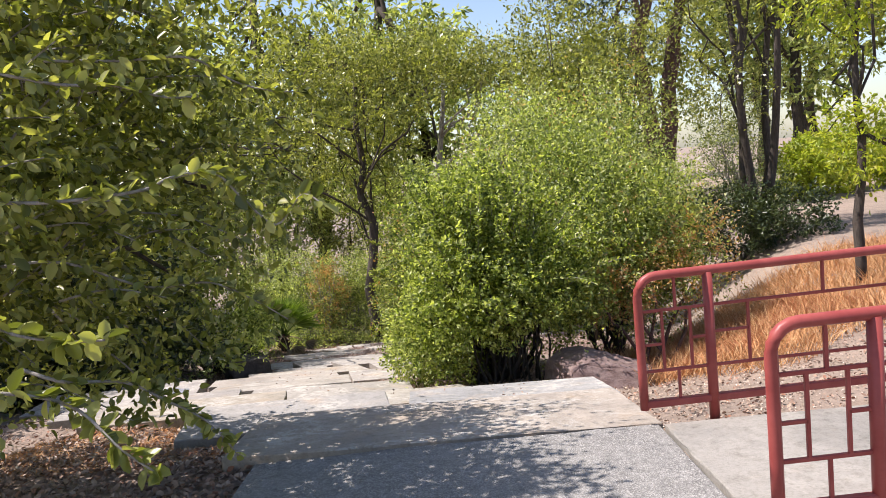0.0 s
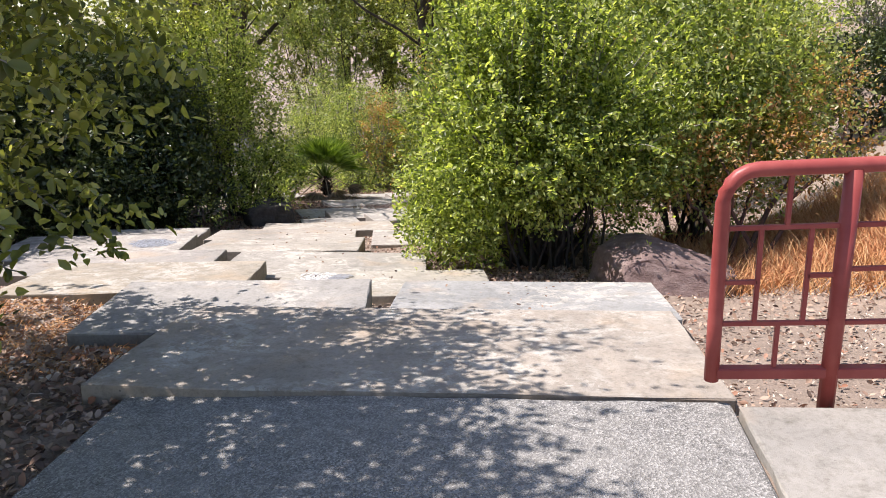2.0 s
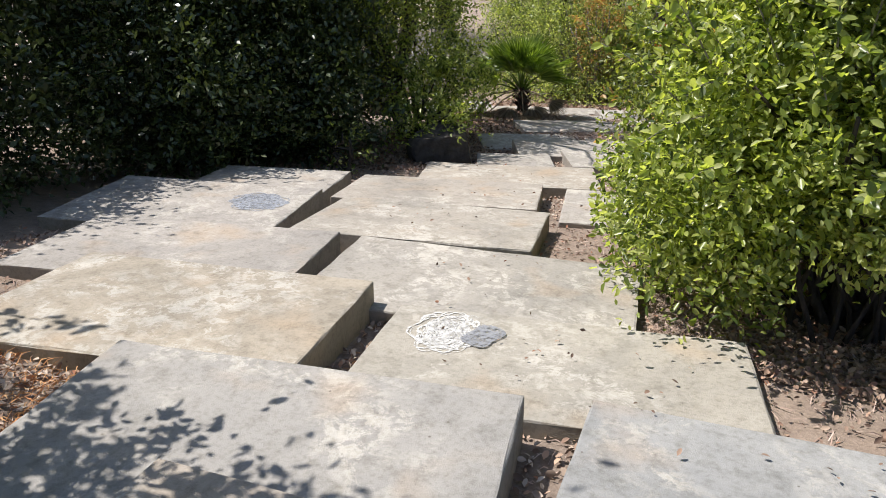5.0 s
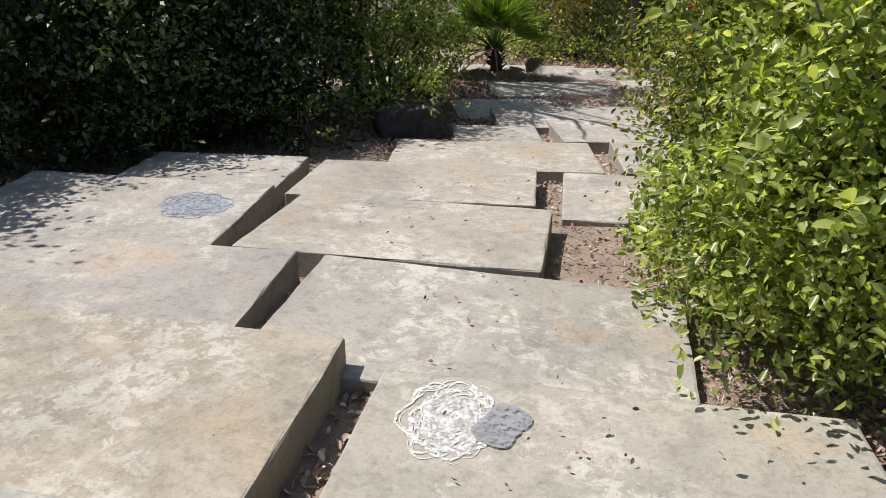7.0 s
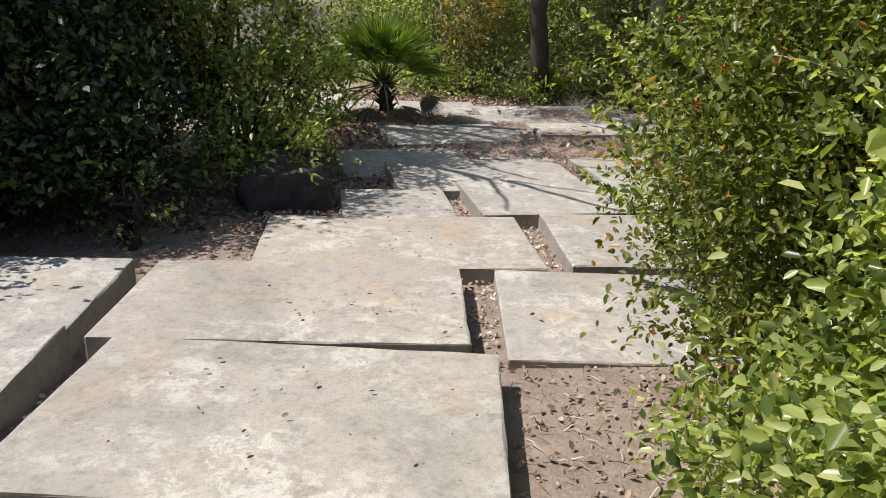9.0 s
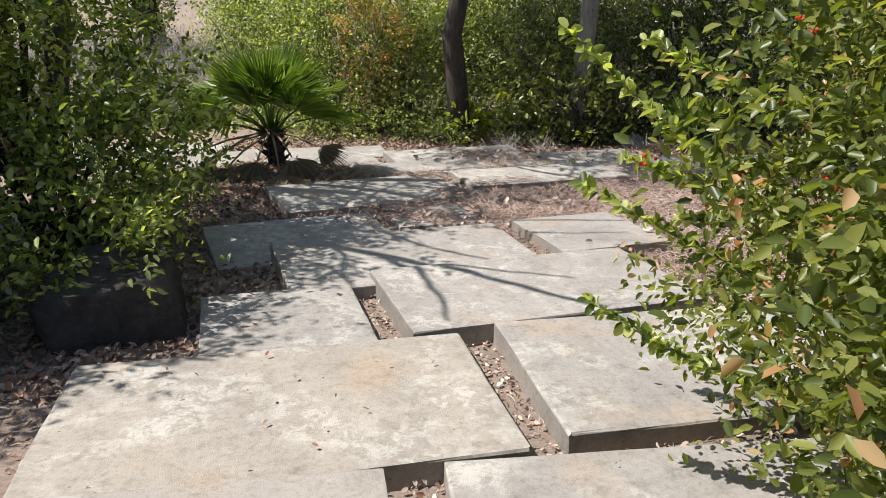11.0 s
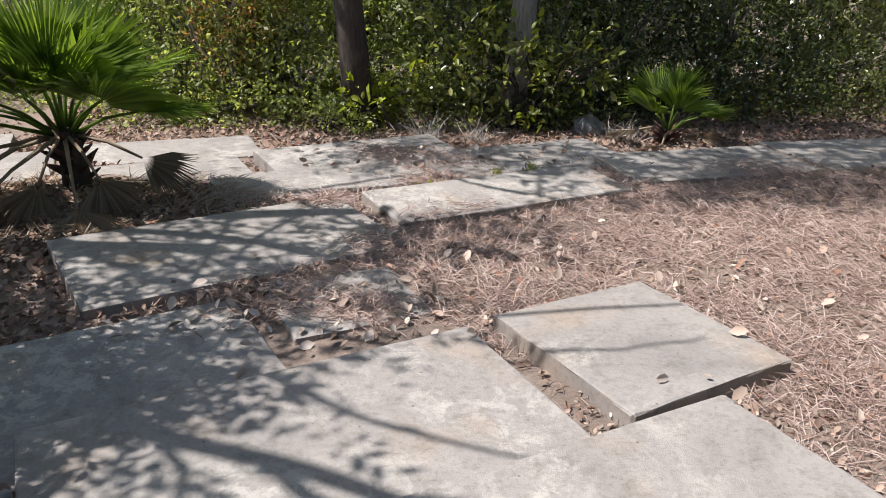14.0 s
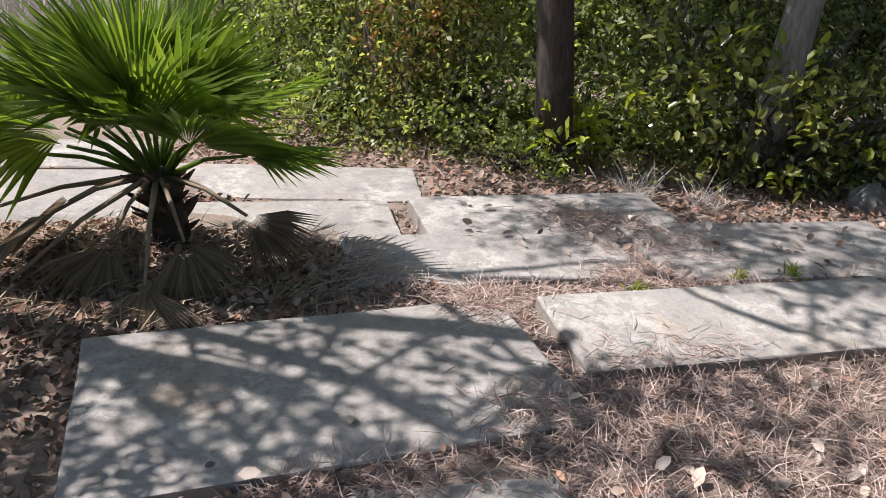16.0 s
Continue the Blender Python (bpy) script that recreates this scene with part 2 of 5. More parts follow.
def from_arrays(name, verts, faces, material):
    """A mesh from numpy arrays: verts (n, 3), faces (m, k)."""
    me = bpy.data.meshes.new(name)
    m, k = faces.shape
    me.vertices.add(len(verts))
    me.vertices.foreach_set("co", np.ascontiguousarray(verts, dtype=np.float32).ravel())
    me.loops.add(m * k)
    me.loops.foreach_set("vertex_index", np.ascontiguousarray(faces, dtype=np.int32).ravel())
    me.polygons.add(m)
    me.polygons.foreach_set("loop_start", np.arange(0, m * k, k, dtype=np.int32))
    me.polygons.foreach_set("loop_total", np.full(m, k, dtype=np.int32))
    me.materials.append(material)
    me.update(calc_edges=True)
    return me


def part(name, bm, material, parent=None, label=""):
    """Links a bmesh as one mesh object, under a thing or a part."""
    me = bpy.data.meshes.new(name)
    bm.to_mesh(me)
    bm.free()
    me.materials.append(material)
    ob = new(name, me)
    ob.parent = parent
    return tagged(ob, label)


def put_mesh(name, me, parent=None, label=""):
    ob = new(name, me)
    ob.parent = parent
    return tagged(ob, label)


def empty(name, x, y, z, label, category, group=""):
    ob = new(name)
    ob.location = (x, y, z)
    return tagged(ob, label, category, group)


def tube(bm, points, radii, sides=8):
    """A tapered tube through points."""
    pts = [Vector(p) for p in points]
    rings = []
    ref = Vector((0.31, 0.17, 0.93))
    for i, p in enumerate(pts):
        d = (pts[min(i + 1, len(pts) - 1)] - pts[max(i - 1, 0)]).normalized()
        a = d.cross(ref)
        if a.length < 0.1:
            a = d.cross(Vector((1, 0, 0)))
        a.normalize()
        b = d.cross(a)
        r = radii[i] if hasattr(radii, "__len__") else radii
        rings.append([bm.verts.new(p + a * r * math.cos(s * math.tau / sides) + b * r * math.sin(s * math.tau / sides)) for s in range(sides)])
    for lo, hi in zip(rings, rings[1:]):
        for s in range(sides):
            f = bm.faces.new((lo[s], lo[(s + 1) % sides], hi[(s + 1) % sides], hi[s]))
            f.smooth = True
    bm.faces.new(rings[0][::-1])
    bm.faces.new(rings[-1])
    return bm


def unit(v):
    return v / np.maximum(np.linalg.norm(v, axis=1, keepdims=True), 1e-9)


def leaf_arrays(pos, along, size, width=0.45, fold=0.18, curl=0.15):
    """Oval folded leaves: two quads each, from pos along the given ways."""
    n = len(pos)
    along = unit(along)
    side = unit(np.cross(along, unit(rng.normal(size=(n, 3)) * 0.7 + np.array([0, 0, 1.0]))))
    up = np.cross(side, along)
    s = size[:, None]
    w = s * width * 0.5
    mid1 = pos + along * s * 0.35
    mid2 = pos + along * s * 0.75 - up * s * curl * 0.4
    tip = pos + along * s - up * s * curl
    lift = up * s * fold * 0.5
    v = np.stack([pos, mid1 + side * w + lift, mid2 + side * w * 0.8 + lift, tip, mid2 - side * w * 0.8 + lift, mid1 - side * w + lift], 1)
    base = (np.arange(n) * 6)[:, None]
    f = np.concatenate([base + np.array([0, 1, 2, 3]), base + np.array([0, 3, 4, 5])], 0)
    return v.reshape(-1, 3), f


def round_leaf_arrays(pos, along, size, width=0.6):
    """Leaves seen close: a smooth oval blade, folded along its midrib."""
    n = len(pos)
    along = unit(along)
    side = unit(np.cross(along, unit(rng.normal(size=(n, 3)) * 0.6 + np.array([0, 0, 1.0]))))
    up = np.cross(side, along)
    s = size[:, None]
    rows = []
    for sign in (1, -1):
        for a, w, l in ((0.22, 0.72, 0.10), (0.50, 1.0, 0.13), (0.80, 0.74, 0.06)):
            rows.append(pos + along * s * a + side * s * width * 0.5 * w * sign + up * s * l)
    tip = pos + along * s - up * s * 0.06
    v = np.stack([pos, rows[0], rows[1], rows[2], tip, rows[5], rows[4], rows[3]], 1)
    base = (np.arange(n) * 8)[:, None]
    f = np.concatenate([base + np.array([0, 1, 2, 3, 4]), base + np.array([0, 4, 5, 6, 7])], 0)
    return v.reshape(-1, 3), f


def small_leaf_arrays(pos, along, size, width=0.5):
    """Cheap leaves for dense or distant crowns: one bent quad each."""
    n = len(pos)
    along = unit(along)
    side = unit(np.cross(along, unit(rng.normal(size=(n, 3)) * 0.8 + np.array([0, 0, 1.0]))))
    up = np.cross(side, along)
    s = size[:, None]
    mid = pos + along * s * 0.5 + up * s * 0.10
    v = np.stack([pos, mid + side * s * width * 0.5, pos + along * s, mid - side * s * width * 0.5], 1)
    f = (np.arange(n) * 4)[:, None] + np.array([0, 1, 2, 3])
    return v.reshape(-1, 3), f


def spray_points(blobs, twigs, per, reach=0.16, shell=0.55, keep=None, holes=-0.22):
    """Leaf places on twigs through ellipsoid clumps (x, y, z, rx, ry, rz); returns places and outward ways."""
    blobs = np.array(blobs, float)
    vol = blobs[:, 3] * blobs[:, 4] + blobs[:, 4] * blobs[:, 5] + blobs[:, 3] * blobs[:, 5]
    pick = rng.choice(len(blobs), twigs, p=vol / vol.sum())
    b = blobs[pick]
    d = unit(rng.normal(size=(twigs, 3)))
    cell = np.sin(d[:, 0] * 5.1 + b[:, 1] * 3) * np.sin(d[:, 1] * 4.7 + b[:, 0] * 5) + np.sin(d[:, 2] * 6.3 + d[:, 0] * 3.1 + b[:, 0] * 2)
    fine = np.sin(d[:, 0] * 13 + b[:, 2]) * np.sin(d[:, 1] * 12 + 1.7) * np.sin(d[:, 2] * 14 + b[:, 1])
    lump = 1 + 0.15 * cell + 0.20 * fine
    r = (shell + (1 - shell) * rng.random(twigs) ** 0.6) * lump
    start = b[:, :3] + d * b[:, 3:] * r[:, None]
    way = unit(d + rng.normal(size=(twigs, 3)) * 0.55 + np.array([0, 0, 0.25]))
    far = np.where(rng.random(twigs) < 0.10, rng.uniform(1.5, 2.8, twigs), 1.0)[:, None, None]
    gap = np.sin(start[:, 0] * 11 + 1.3 * np.sin(start[:, 2] * 5)) * np.sin(start[:, 1] * 10 + 2) * np.sin(start[:, 2] * 12 + 0.7)
    full = gap + rng.normal(size=twigs) * 0.18 > holes
    start, way, far = start[full], way[full], far[full]
    twigs = len(start)
    k = (np.arange(per) / per)[None, :, None]
    pos = start[:, None, :] + way[:, None, :] * reach * far * k + rng.normal(size=(twigs, per, 3)) * reach * 0.10
    out = way[:, None, :] * 0.6 + rng.normal(size=(twigs, per, 3)) * 0.75
    pos, out = pos.reshape(-1, 3), out.reshape(-1, 3)
    if keep is not None:
        ok = keep(pos)
        pos, out = pos[ok], out[ok]
    return pos, out


def crown_mesh(blobs, twigs, per, leaf, material, reach=0.16, shell=0.55, width=0.5, keep=None, droop=0.0, simple=False, holes=-0.22):
    pos, out = spray_points(blobs, twigs, per, reach, shell, keep, holes)
    out[:, 2] -= droop
    size = leaf * rng.uniform(0.6, 1.25, len(pos))
    v, f = small_leaf_arrays(pos, out, size, width) if simple else leaf_arrays(pos, out, size, width)
    return from_arrays("crown", v, f, material)


def limb_points(a, b, wobble, steps=6):
    a, b = Vector(a), Vector(b)
    pts = []
    for i in range(steps + 1):
        k = i / steps
        p = a.lerp(b, k)
        bend = math.sin(k * math.pi) * wobble
        pts.append(p + Vector((rng.uniform(-1, 1), rng.uniform(-1, 1), rng.uniform(-0.4, 0.8))) * bend)
    return pts


def shoot(thing, points, leaf, gap, material, bark, r=0.006):
    """A leafy shoot of a bush or tree, through points of the world: a thin stem and its leaves."""
    base = np.array(thing.location)
    pts = [Vector(p) - Vector(base) for p in points]
    curve = []
    for i in range(len(pts) - 1):
        before, after = pts[max(i - 1, 0)], pts[min(i + 2, len(pts) - 1)]
        for k in range(6):
            t = k / 6
            a, b = pts[i], pts[i + 1]
            ta, tb = (b - before) * 0.5, (after - a) * 0.5
            curve.append(a * (2 * t**3 - 3 * t**2 + 1) + ta * (t**3 - 2 * t**2 + t) + b * (3 * t**2 - 2 * t**3) + tb * (t**3 - t**2))
    curve.append(pts[-1])
    stem = part("shoot", tube(bmesh.new(), curve, [r * (1.1 - 0.7 * i / len(curve)) for i in range(len(curve))], 6), bark, thing)
    c = np.array([list(p) for p in curve])
    seg = np.linalg.norm(np.diff(c, axis=0), axis=1)
    s = np.concatenate([[0], np.cumsum(seg)])
    at = np.arange(0.15 * s[-1], s[-1], gap)
    pos = np.stack([np.interp(at, s, c[:, k]) for k in range(3)], 1)
    along = unit(np.stack([np.interp(at, s, np.gradient(c[:, k])) for k in range(3)], 1))
    out = along * 0.6 + unit(rng.normal(size=pos.shape)) * 0.9
    v, f = round_leaf_arrays(pos, out, leaf * rng.uniform(0.7, 1.2, len(pos)))
    put_mesh("leaves", from_arrays("leaves", v, f, material), stem)
    return stem


# ---- ground and pavements ----
def build_ground():
    near_x, near_y = np.arange(-12, 14.01, 0.2), np.arange(-6, 26.01, 0.2)
    far = np.array([-900, -400, -160, -80, -45, -30, -20])
    xs = np.concatenate([far, near_x, -far[::-1] + 2])
    ys = np.concatenate([far + 6, near_y, -far[::-1] + 12])
    gx, gy = np.meshgrid(xs, ys)
    v = np.stack([gx, gy, ground_z(gx, gy)], -1).reshape(-1, 3)
    nx, ny = len(xs), len(ys)
    i = (np.arange(ny - 1)[:, None] * nx + np.arange(nx - 1)[None, :]).ravel()
    f = np.stack([i, i + 1, i + nx + 1, i + nx], 1)
    me = from_arrays("ground", v, f, SOIL)
    smooth(me)
    return tagged(put_mesh("ground", me), "dry brown soil strewn with leaf litter", "ground", kind="structure")


build_ground()


def slab_bmesh(w, d, h, chips=0.003, cuts=7):
    """A cast slab with rounded, slightly chipped edges; its top is at z = 0."""
    bm = bmesh.new()
    bmesh.ops.create_cube(bm, size=1)
    bmesh.ops.scale(bm, vec=(w, d, h), verts=bm.verts)
    bmesh.ops.translate(bm, vec=(0, 0, -h / 2), verts=bm.verts)
    bmesh.ops.subdivide_edges(bm, edges=[e for e in bm.edges if abs((e.verts[0].co - e.verts[1].co).z) < 0.001], cuts=cuts, use_grid_fill=True)
    rim = [e for e in bm.edges if len(e.link_faces) == 2 and e.calc_face_angle(0) > 1.0]
    bmesh.ops.bevel(bm, geom=rim, offset=0.010, segments=2, affect="EDGES", profile=0.6)
    for vtx in bm.verts:
        edge = abs(vtx.co.x) > w / 2 - 0.012 or abs(vtx.co.y) > d / 2 - 0.012
        j = chips if edge else 0.0015
        vtx.co += Vector((rng.normal() * j * 0.6, rng.normal() * j * 0.6, rng.normal() * j * 0.4))
    return bm


def pavement(name, x0, x1, y0, y1, material, label, top=-0.165, h=0.16):
    bm = slab_bmesh(x1 - x0, y1 - y0, h, 0.004, 12)
    ob = part(name, bm, material)
    cx, cy = (x0 + x1) / 2, (y0 + y1) / 2
    ob.color = (0.315, 0.292, 0.26, 1)
    ob.matrix_world = pose(cx, cy, top + 0.035 * (4.4 - cy), -math.degrees(math.atan(0.035)), 0, 0)
    return tagged(ob, label, "pavement", kind="structure")


pavement("pavement_near", -1.14, 1.19, -4.0, 4.415, AGGREGATE, "weathered grey concrete pavement with exposed stone grit")
pavement("pavement_side", 1.205, 4.6, 2.72, 4.36, WALK_CONCRETE, "pale smooth concrete walk between red railings", top=-0.15)
pavement("pavement_far", 4.61, 9.2, 2.72, 4.36, WALK_CONCRETE, "pale smooth concrete walk between red railings", top=-0.15)

# concrete slabs: centre, width, depth, turn, height over the bed, thickness, dip of the front edge, front overlap
SLABS = [
    (-0.07, 4.98, 2.56, 1.12, 2.5, 0.040, 0.20, 0.085, 0.0),
    (0.44, 5.96, 1.56, 0.82, 2.9, 0.042, 0.22, 0.035, 0.03),
    (-1.22, 5.675, 1.50, 0.85, 9.8, 0.075, 0.24, 0.105, 0.05),
    (-2.235, 6.45, 1.54, 0.86, 10.2, 0.055, 0.24, 0.04, 0.12),
    (-2.88, 7.18, 1.58, 0.78, 12.8, 0.035, 0.24, 0.04, 0.14),
    (-3.60, 8.02, 1.62, 0.89, 11.0, 0.060, 0.26, 0.09, 0.10),
    (-3.55, 8.83, 1.10, 0.87, 14.9, 0.040, 0.24, 0.03, 0.06),
    (-0.59, 6.69, 1.50, 0.82, 10.0, -0.030, 0.20, 0.02, 0.04),
    (-1.22, 7.472, 1.61, 0.83, 8.6, -0.002, 0.20, 0.060, 0.10),
    (-1.91, 8.30, 1.50, 0.95, 9.8, 0.010, 0.22, 0.004, 0.0),
    (-2.22, 9.23, 1.52, 0.91, 13.5, 0.0, 0.22, 0.006, 0.0),
    (-2.04, 10.27, 1.57, 0.93, 17.7, -0.030, 0.20, 0.01, 0.03),
    (-0.64, 9.62, 1.40, 0.93, 11.8, -0.040, 0.20, 0.055, 0.0),
    (-0.42, 10.80, 1.50, 0.98, 15.8, -0.030, 0.20, 0.02, 0.0),
    (-1.08, 11.63, 1.56, 0.85, 22.7, -0.006, 0.22, 0.025, 0.03),
    (-0.66, 12.73, 0.78, 0.78, 24.9, 0.0, 0.22, 0.02, 0.0),
    (-2.28, 11.13, 0.77, 0.75, 21.4, -0.050, 0.18, 0.02, 0.06),
    (-1.83, 12.17, 1.52, 0.80, 24.3, 0.0, 0.20, 0.05, 0.08),
    (-2.62, 12.64, 1.20, 0.66, 28.0, -0.030, 0.18, 0.06, 0.16),
    (-1.77, 13.20, 0.60, 0.52, 22.0, -0.035, 0.14, 0.02, 0.0),
    (-2.34, 13.82, 1.55, 0.84, 30.0, 0.030, 0.22, 0.05, 0.0),
    (-0.83, 14.69, 1.70, 0.54, 25.0, 0.050, 0.24, 0.05, 0.0),
    (-1.96, 15.14, 1.44, 0.56, 24.7, 0.0, 0.20, 0.04, 0.0),
    (-1.71, 15.76, 1.50, 0.64, 25.5, 0.050, 0.22, 0.06, 0.04),
    (-3.10, 15.28, 1.20, 0.60, 23.2, 0.0, 0.20, 0.03, 0.0),
    (-0.48, 15.71, 1.60, 0.64, 22.1, 0.030, 0.22, 0.05, 0.04),
    (0.90, 15.55, 1.60, 0.70, 12.7, 0.020, 0.22, 0.05, 0.0),
    (2.55, 15.95, 1.60, 0.90, 10.0, 0.0, 0.20, 0.03, 0.0),
    (-4.55, 15.25, 1.50, 0.95, 22.0, 0.0, 0.20, 0.02, 0.0),
    (-3.35, 16.05, 1.60, 0.70, 18.0, -0.02, 0.20, 0.02, 0.0),
    (-5.20, 16.06, 1.50, 0.68, 20.0, -0.01, 0.20, 0.02, 0.0),
    (-6.55, 15.45, 1.60, 1.30, 20.0, -0.02, 0.20, 0.02, 0.0),
]
SHADED = {0: "grey concrete slab half in dappled tree shade", 19: "small concrete slab half buried in dry straw"}


TINTS = {0: (0.377, 0.316, 0.252), 1: (0.318, 0.325, 0.323), 2: (0.310, 0.298, 0.278), 3: (0.386, 0.325, 0.238), 7: (0.359, 0.329, 0.270), 8: (0.337, 0.311, 0.270), 9: (0.377, 0.338, 0.282), 10: (0.381, 0.338, 0.287), 11: (0.395, 0.343, 0.278)}
ROLLS = {8: 1.2}
TINT_CYCLE = [(0.350, 0.330, 0.306), (0.315, 0.307, 0.302), (0.370, 0.338, 0.304), (0.299, 0.300, 0.308), (0.358, 0.343, 0.322)]


def slab_pose(x, y, turn, off):
    up = Vector((0.0211, 0.1873, 1)).normalized()
    a = radians(turn)
    ax = Vector((math.cos(a), math.sin(a), 0))
    ax = (ax - up * ax.dot(up)).normalized()
    ay = up.cross(ax)
    m = Matrix((ax, ay, up)).transposed().to_4x4()
    m.translation = (x, y, path_z(x, y) + off)
    return m


def concrete_slab(i, x, y, w, d, turn, off, h, dip, lap):
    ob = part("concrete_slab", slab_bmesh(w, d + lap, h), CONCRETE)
    # upright faces take the stained tone with shade in its colour
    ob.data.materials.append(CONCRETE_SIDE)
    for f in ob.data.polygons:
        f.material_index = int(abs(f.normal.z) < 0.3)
    ob.color = (*TINTS.get(i, TINT_CYCLE[(i * 5 + 2) % len(TINT_CYCLE)]), 1)
    tip = pose(0, d / 2, 0, math.degrees(math.atan(dip / d)))
    ob.matrix_world = slab_pose(x, y, turn, off) @ tip @ pose(0, -(d + lap) / 2, 0, 0, ROLLS.get(i, 0))
    words = SHADED.get(i, "weathered cream-grey concrete slab stepping down a slope" if w > 1.2 else "small weathered grey concrete slab on dry soil")
    return tagged(ob, words, "slab", "stepped concrete slabs")


for i, row in enumerate(SLABS):
    concrete_slab(i, *row)


# ---- red railings ----
def rail_tube(points, r, sides=10, name="rail", thing=None):
    return part(name, tube(bmesh.new(), points, r, sides), RED, thing)


def square_bar(name, a, b, size, thing):
    """A square bar between two points."""
    a, b = Vector(a), Vector(b)
    bm = bmesh.new()
    bmesh.ops.create_cube(bm, size=1)
    bmesh.ops.scale(bm, vec=(size, size, (b - a).length), verts=bm.verts)
    bmesh.ops.bevel(bm, geom=bm.edges[:], offset=size * 0.12, segments=1, affect="EDGES")
    ob = part(name, bm, RED, thing)
    ob.matrix_local = Matrix.Translation((a + b) / 2) @ (b - a).to_track_quat("Z", "Y").to_matrix().to_4x4()
    return ob


def railing(x, y, z, length, rise, turn, label):
    """A red railing: a bent top tube, stout posts, a bottom bar and a lattice of thin bars."""
    thing = empty("railing", x, y, z, label, "railing", "red railings")
    thing.rotation_euler = (0, 0, radians(turn))
    top, low, r = 0.855, 0.115, 0.026
    g = rise / length

    def at(px, pz):
        return (px, 0, pz + px * g)
    bend = [at(0, low - 0.03), at(0, 0.3), at(0, top - 0.11)]
    for k in range(1, 6):
        a = k * math.pi / 10
        bend.append(at(0.11 - 0.11 * math.cos(a), top - 0.11 + 0.11 * math.sin(a)))
    steps = int(length / 0.4)
    bend += [at(0.11 + (length - 0.11) * k / steps, top) for k in range(1, steps + 1)]
    rail_tube(bend, r, 12, "top_rail", thing)
    square_bar("bottom_bar", at(0.0, low), at(length, low), 0.042, thing)
    upper, lower = 0.655, 0.305
    square_bar("upper_bar", at(0.02, upper), at(length, upper), 0.017, thing)
    square_bar("lower_bar", at(0.02, lower), at(length, lower), 0.017, thing)
    for k in range(int(length / 1.35) + 1):
        px = 0.40 + k * 1.35
        if px < length:
            rail_tube([at(px, -0.06), at(px, top - 0.01)], 0.029, 12, "post", thing)
    # lattice between the bars: uprights and short cross-pieces
    cell = 0.0
    while cell + 0.1 < length:
        for dx, z0, z1 in ((0.13, lower, upper), (0.29, lower, upper), (0.21, upper, top), (0.21, low, lower)):
            if cell + dx < length:
                square_bar("lattice_bar", at(cell + dx, z0), at(cell + dx, z1), 0.016, thing)
        mid = (upper + lower) / 2
        square_bar("cross_piece", at(cell + 0.01, mid - 0.02), at(cell + 0.13, mid - 0.02), 0.016, thing)
        square_bar("cross_piece", at(cell + 0.29, mid), at(cell + 0.40, mid), 0.016, thing)
        square_bar("cross_piece", at(cell + 0.40, mid + 0.02), at(cell + 0.62, mid + 0.02), 0.016, thing)
        square_bar("lattice_bar", at(cell + 0.62, lower), at(cell + 0.62, upper), 0.016, thing)
        square_bar("lattice_bar", at(cell + 1.05, upper), at(cell + 1.05, top), 0.016, thing)
        cell += 1.35
    return thing


railing(1.12, 4.42, -0.165, 8.0, 0.16, 0.0, "red-painted metal railing with a square lattice, beside the concrete walk")
railing(1.28, 3.08, -0.165, 8.0, 0.16, 0.0, "red-painted metal railing with a rounded end, nearer the pavement")


# ---- boulder ----
def boulder(x, y, sx, sy, sz, turn, material, label, planes=()):
    """A broken rock: a lumpy body cut by a few flat faces (way, distance), with pits between them."""
    bm = bmesh.new()
    bmesh.ops.create_icosphere(bm, subdivisions=5, radius=1)
    for v in bm.verts:
        p = v.co.copy()
        k = 1 + 0.16 * noise.noise(p * 1.3) + 0.08 * noise.noise(p * 3.1) - 0.07 * abs(noise.noise(p * 5.7 + Vector((3, 1, 2))))
        q = p * k * 1.25
        for way, far in planes:
            w = Vector(way).normalized()
            over = q.dot(w) - far - 0.035 * noise.noise(p * 5 + w * 3)
            if over > 0:
                q -= w * over
        q += p * (0.022 * noise.noise(p * 11) + 0.010 * noise.noise(p * 25))
        v.co = Vector((q.x * sx, q.y * sy, q.z * sz))
    for f in bm.faces:
        f.smooth = True
    ob = part("boulder", bm, material)
    ob.matrix_world = pose(x, y, float(ground_z(x, y)) + sz * 0.35, 0, 0, turn)
    return tagged(ob, label, "rock")


boulder(1.37, 7.08, 0.44, 0.34, 0.27, -6, ROCK, "large rough reddish-brown volcanic boulder on bare soil",
        (((0.42, -0.1, 1), 0.62), ((-0.55, -0.15, 1), 0.80), ((0.15, -1, 0.45), 0.74), ((-1, -0.35, 0.25), 0.86), ((0.6, 0.9, 0.7), 0.8)))
# this boulder's colour already holds the shade it lies in
boulder(-3.06, 11.12, 0.30, 0.36, 0.28, 20, SHADED_ROCK, "dark squarish boulder in deep shade under shrubs",
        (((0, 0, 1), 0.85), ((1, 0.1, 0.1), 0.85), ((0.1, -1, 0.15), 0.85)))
boulder(0.34, 16.78, 0.12, 0.10, 0.12, 30, ROCK_PALE, "small pale grey stone at the hedge foot", (((0.3, -0.5, 1), 0.8),))


